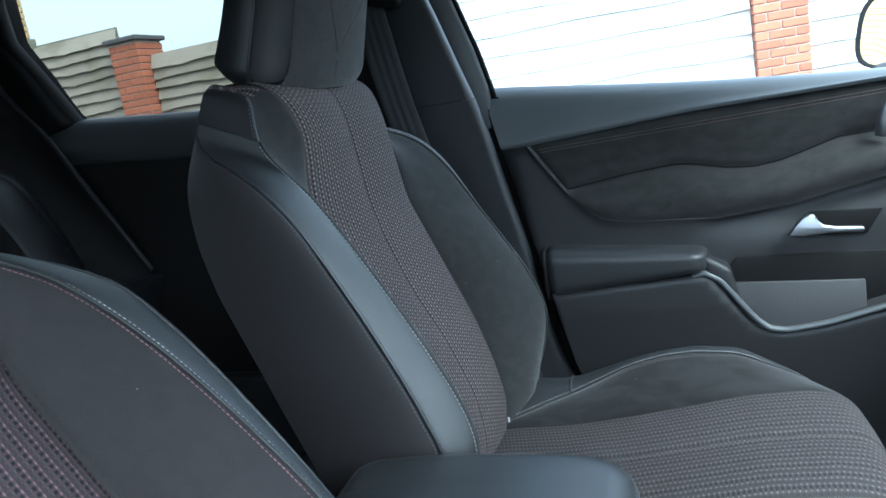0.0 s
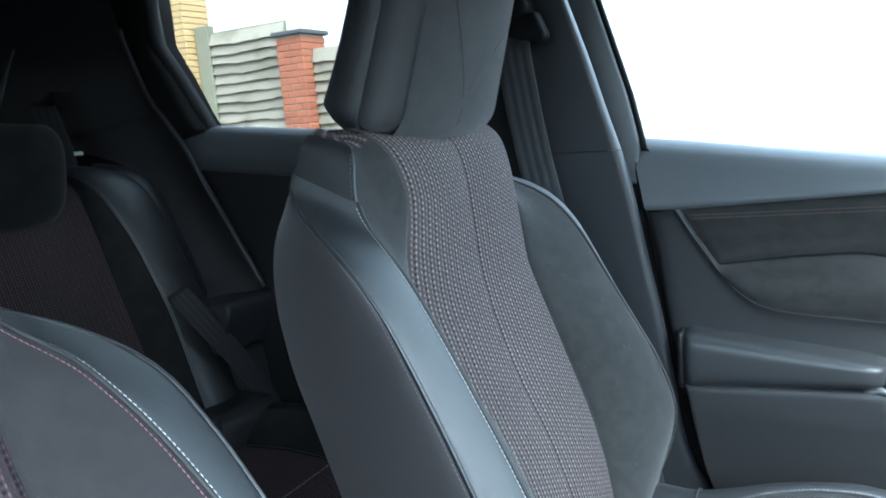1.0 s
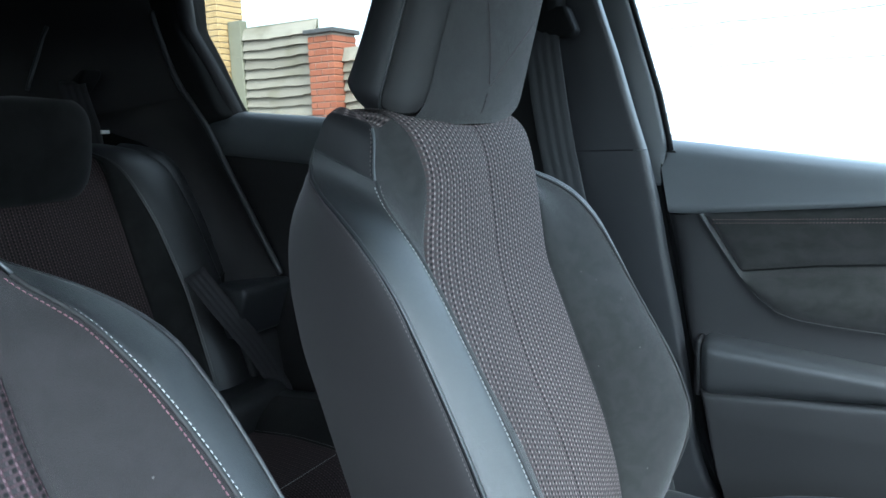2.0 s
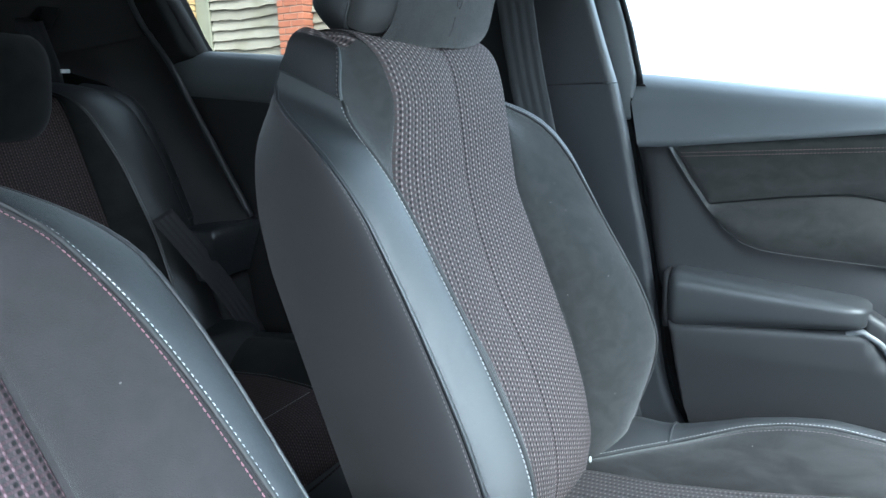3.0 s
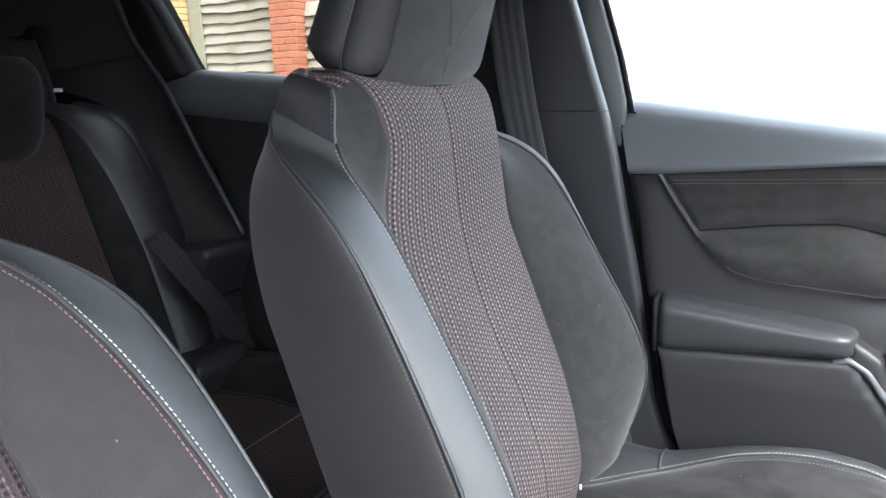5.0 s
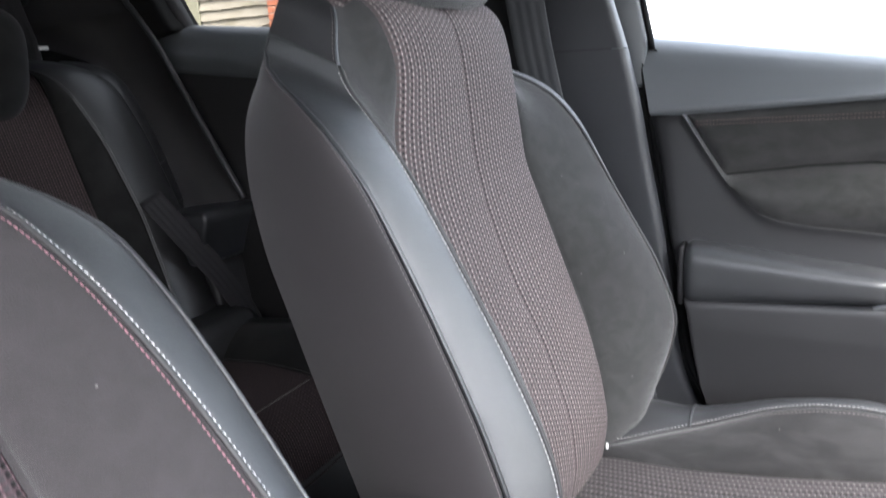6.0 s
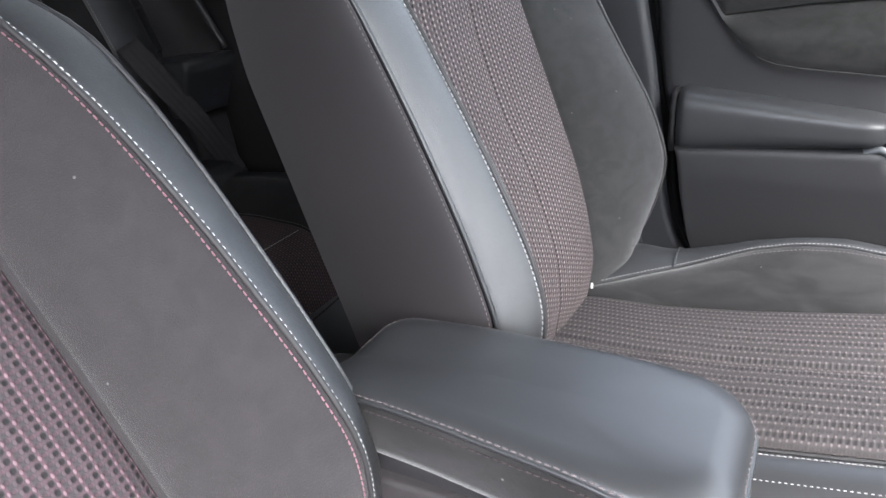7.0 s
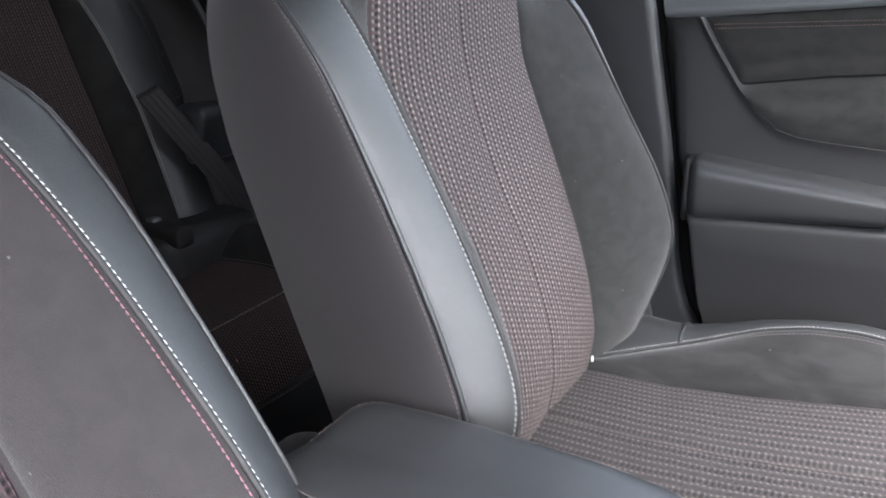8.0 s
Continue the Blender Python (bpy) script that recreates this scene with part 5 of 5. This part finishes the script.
# ---- back seat ----
def back_seat():
    seat = empty("back_seat", (-0.7, 0, 0.24), "black and woven back seat with leather side bolsters, darkened for the rear's shade", "car seat")
    s = np.linspace(0, 1, 60)
    # seat back: leans from the cushion up to the shoulder and rolls over
    def rail(y_low, y_high, off):
        x = np.interp(s, [0, 0.12, 0.6, 0.84, 0.92, 0.97, 1.0], [-0.78, -0.80, -0.905, -0.955, -0.975, -1.005, -1.05]) + off
        z = np.interp(s, [0, 0.84, 0.92, 0.97, 1.0], [0.50, 1.01, 1.048, 1.064, 1.062])
        y = np.interp(s, [0, 1], [y_low, y_high])
        return flow([(a, b, c, d) for a, b, c, d in zip(s, x, y, z)], s, 8)
    def bowed(knots, off):
        p = rail(0, 0, off)
        p[:, 1] = np.interp(s, [0, 0.25, 0.5, 0.7, 0.88, 1.0], knots)
        return flow([(a, *q) for a, q in zip(s, p)], s, 6)
    mid, wed = rail(-0.40, -0.40, 0.0), rail(0.145, 0.138, 0.0)
    sue, lea = bowed([0.190, 0.200, 0.205, 0.190, 0.155, 0.112], 0.026), bowed([0.275, 0.295, 0.298, 0.288, 0.262, 0.215], 0.020)
    out = bowed([0.335, 0.340, 0.342, 0.338, 0.322, 0.285], -0.028)
    P = np.stack([mid + (wed - mid) * t + np.array([0.004, 0, 0]) * math.sin(6 * math.pi * t) for t in np.linspace(0, 1, 40)], 1)
    body = sheet("back_panel", P, WEAVE_SHADED, seat, "red-grey woven back panel, darkened for the rear's shade")
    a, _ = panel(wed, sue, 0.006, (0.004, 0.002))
    sheet("back_bolster", a, SUEDE_SHADED, seat, "charcoal suede inner bolster, darkened for the rear's shade")
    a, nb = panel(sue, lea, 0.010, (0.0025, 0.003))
    lb = sheet("leather_bolster", a, LEATHER_SHADED, seat, "black leather back bolster, darkened for the rear's shade")
    stitch_line("bolster_stitching", sue + (lea - sue) * 0.05 + nb * 0.0015, nb, THREAD_GREY, lb)
    a, nw = panel(lea, out, 0.008, (0.003, 0.0))
    wing = sheet("bolster_side", a, LEATHER_DARK, seat, "black leather side wing with cross seams")
    for row in (30, 37):
        part("wing_seam", tube([Vector(p) for p in a[row, 1:] + nw[row] * 0.0005], 0.0018, 6), LEATHER_DARK, wing)
    sh = flow([(0, -1.05, -0.4, 1.06), (1, -1.05, 0.3, 1.06)], np.linspace(0, 1, 30))
    P = np.stack([sh, sh + [-0.12, 0, -0.02], sh + [-0.16, 0, -0.5]], 1)
    sheet("back_shell", P, CARPET, seat, flip=True)
    # cushion
    x = np.linspace(-0.90, -0.45, 60)
    z = np.interp(x, [-0.90, -0.8, -0.62, -0.52, -0.468, -0.45], [0.545, 0.545, 0.560, 0.555, 0.53, 0.45])
    edge = lambda y, dz: flow([(a, a, y, b + dz) for a, b in zip(x, z)], x, 6)
    P = np.stack([edge(y, 0.004 * math.sin((y + 0.4) * 22)) for y in np.linspace(-0.40, 0.205, 30)], 1)
    sheet("cushion_panel", P, WEAVE_SHADED, seat, "red-grey woven cushion, darkened for the rear's shade", flip=True)
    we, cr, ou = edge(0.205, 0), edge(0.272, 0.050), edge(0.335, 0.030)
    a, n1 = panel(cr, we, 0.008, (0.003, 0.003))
    cb = sheet("cushion_bolster", a, SUEDE_SHADED, seat)
    stitch_line("cushion_stitching", we + (cr - we) * 0.06 + [0, 0, 0.0015], np.tile([0, 0, 1.0], (60, 1)), THREAD_GREY, cb)
    a, _ = panel(ou, cr, 0.008, (0.003, 0.003))
    sheet("cushion_side", a, LEATHER_DARK, seat)
    lo = ou.copy()
    lo[:, 2] = 0.30
    a, _ = panel(lo, ou, 0.0, (0, 0))
    sheet("cushion_skirt", a, SIDE_CLOTH, seat)
    fr = np.stack([np.array([(-0.45, y, 0.46), (-0.46, y, 0.36), (-0.49, y, 0.26)]) for y in np.linspace(-0.4, 0.335, 12)], 1)
    sheet("cushion_front", fr, LEATHER_SMOOTH, seat, flip=True)
    front = np.array([(float(x[i]), y, float(P[i, 5, 2]) + 0.0015) for i in (50,) for y in np.linspace(-0.38, 0.20, 60)])
    stitch_line("front_stitching", front, np.tile([0.4, 0, 1.0], (60, 1)), THREAD_SOFT, cb)
    # leather corner between cushion and back
    part("corner_pad", block((-0.86, 0.11, 0.47), (-0.715, 0.32, 0.620), 0.030, 5), LEATHER_SHADED, seat)
    return seat


back_seat()
rh = empty("rear_headrest", (-0.95, -0.02, 1.05), "black back seat headrest with a low wide shape", "headrest")


def low_headrest():
    n, m = 26, 40
    P = np.zeros((n, m, 3))
    for i, v in enumerate(np.linspace(0, 1, n)):
        k = (1 - abs(2 * v - 1) ** 3.0) ** (1 / 3.0)
        for j, w in enumerate(np.linspace(0, 1, m)):
            a = 2 * math.pi * w
            q = 3.0
            r = (abs(math.cos(a)) ** q + abs(math.sin(a)) ** q) ** (-1 / q)
            wy = 0.118 + 0.004 * v
            P[i, j] = (-0.945 + 0.055 * k * r * math.cos(a) - 0.03 * (1 - v), -0.012 + (wy - 0.03 + 0.03 * k) * min(1.0, k ** 0.35) * r * math.sin(a), 0.972 + 0.178 * v)
    sheet("cushion", P, SUEDE_SHADED, rh, "charcoal headrest cushion, darkened for the rear's shade", flip=True)
    for y in (-0.06, 0.04):
        part("post", tube([(-0.97, y, 0.96), (-0.985, y, 1.07)], 0.007, 8), CHROME, rh)


low_headrest()


def rear_belt():
    b = empty("rear_seat_belt", (-0.85, 0.30, 0.76), "dark grey rear seat belt lying beside the back seat", "seat belt")
    path = [(-0.83, 0.205, 0.835), (-0.805, 0.215, 0.80), (-0.785, 0.235, 0.755), (-0.765, 0.280, 0.680), (-0.758, 0.335, 0.580), (-0.765, 0.352, 0.53)]
    ribbon("webbing", flow([(i, *p) for i, p in enumerate(path)], np.linspace(0, 5, 40), 3), (0.1, 0.83, 0.55), WEBBING_DARK, b, "dark ribbed webbing", 0.042)
    path = [(-1.145, 0.222, 1.192), (-1.128, 0.210, 1.180), (-1.10, 0.200, 1.140), (-1.075, 0.195, 1.095), (-1.07, 0.195, 1.05)]
    ribbon("upper_webbing", path, (0.62, 0.78, 0.0), WEBBING_DARK, b)
    part("care_label", block((-1.045, 0.200, 1.088), (-1.041, 0.218, 1.095), 0.001), LABEL_WHITE, b, "small white label")
    part("buckle", block((-0.800, 0.122, 0.600), (-0.705, 0.158, 0.634), 0.009, 3), PLASTIC_DARK, b)
    part("buckle_tongue", block((-0.792, 0.132, 0.632), (-0.772, 0.150, 0.640), 0.003), CHROME, b)


rear_belt()


# ---- outside: wall of boards, brick piers, yellow brick house ----
FENCE = 6.3


def fence_panel(x0, x1, top, mat, h=0.118):
    fence = empty("fence_panel", ((x0 + x1) / 2, FENCE, 0), "weathered grey board fence panel between brick piers", "fence", "fence panels")
    part("backing", block((x0, FENCE + 0.05, 0.0), (x1, FENCE + 0.075, top - 0.05), 0.0), CONCRETE, fence, smooth=False)
    count = int(top / h)
    rnd = random.Random(int(x0 * 10) + 7)
    for k in range(count):
        z = k * h
        seg = 24
        bm = bmesh.new()
        cols = []
        amp, ph, tilt, out = rnd.uniform(0.003, 0.011), rnd.uniform(0, 6.3), rnd.uniform(-0.02, 0.02), rnd.uniform(0.0, 0.012)
        for i in range(seg + 1):
            x = x0 + (x1 - x0) * i / seg
            wav = amp * math.sin(i * 0.33 + ph) + 0.5 * amp * math.sin(i * 0.9 + 2 * ph) + 0.004 * rnd.uniform(-1, 1) + tilt * (i / seg - 0.5)
            cols.append([bm.verts.new(c) for c in ((x, FENCE - 0.014 - out, z + wav), (x, FENCE + 0.03, z + h + 0.03), (x, FENCE + 0.045, z + h + 0.03), (x, FENCE + 0.012, z + wav))])
        for a, b in zip(cols, cols[1:]):
            for q in range(4):
                bm.faces.new((a[q], b[q], b[(q + 1) % 4], a[(q + 1) % 4]))
        bm.faces.new(cols[0])
        bm.faces.new(cols[-1][::-1])
        part("board", bm, mat, fence, smooth=False)


for a, b, t, m, h in ((-6.75, -5.58, 2.46, BOARD, 0.118), (-5.19, -3.2, 2.07, BOARD, 0.118), (-3.18, 0.92, 2.3, BOARD_PALE, 0.19), (1.36, 5.2, 2.3, BOARD_PALE, 0.19)):
    fence_panel(a, b, t, m, h)


def brick_mesh(name, w, d, h, mat):
    bm = block((-w / 2, -d / 2, -h / 2), (w / 2, d / 2, h / 2), 0.005, 1)
    me = bpy.data.meshes.new(name)
    bm.to_mesh(me)
    bm.free()
    me.materials.append(mat)
    return me


def brick_pier(x0, x1, top, mat, label, cap=True, base=0.0):
    pier = empty("brick_pier", ((x0 + x1) / 2, FENCE, 0), label, "pier", "brick piers")
    depth = 0.44
    part("core", block((x0 + 0.012, FENCE - 0.16 + 0.012, base), (x1 - 0.012, FENCE - 0.16 + depth - 0.012, top), 0.0), MORTAR, pier, smooth=False)
    w = (x1 - x0 - 0.01) / 2
    full, half = brick_mesh("brick", w, depth, 0.065, mat), brick_mesh("brick", w / 2 - 0.005, depth, 0.065, mat)
    rows = int((top - base) / 0.075)
    for k in range(rows):
        z = base + 0.0375 + k * 0.075
        if k % 2:
            slots = ((x0 + w / 2, full), (x1 - w / 2, full))
        else:
            slots = ((x0 + w / 4 - 0.0025, half), ((x0 + x1) / 2, full), (x1 - w / 4 + 0.0025, half))
        for x, me in slots:
            ob = new("brick", me)
            ob.location = (x, FENCE - 0.16 + depth / 2, z)
            hang(ob, pier)
    if cap:
        part("coping", block((x0 - 0.035, FENCE - 0.20, top), (x1 + 0.035, FENCE + 0.32, top + 0.05), 0.010), COPING, pier, "dark slab coping", smooth=False)


brick_pier(-5.57, -5.20, 2.20, BRICK_RED, "orange-red brick pier with a dark coping slab")
brick_pier(0.93, 1.35, 2.20, BRICK_RED, "orange-red brick pier with a dark coping slab")
brick_pier(-7.75, -7.0, 4.5, BRICK_YELLOW, "yellow brick corner of a house", cap=False)
post = part("gate_post", block((-6.98, FENCE - 0.02, 0), (-6.76, FENCE + 0.1, 2.5), 0.01), CONCRETE, smooth=False)
tagged(post, "greenish weathered concrete post beside the fence", "post")
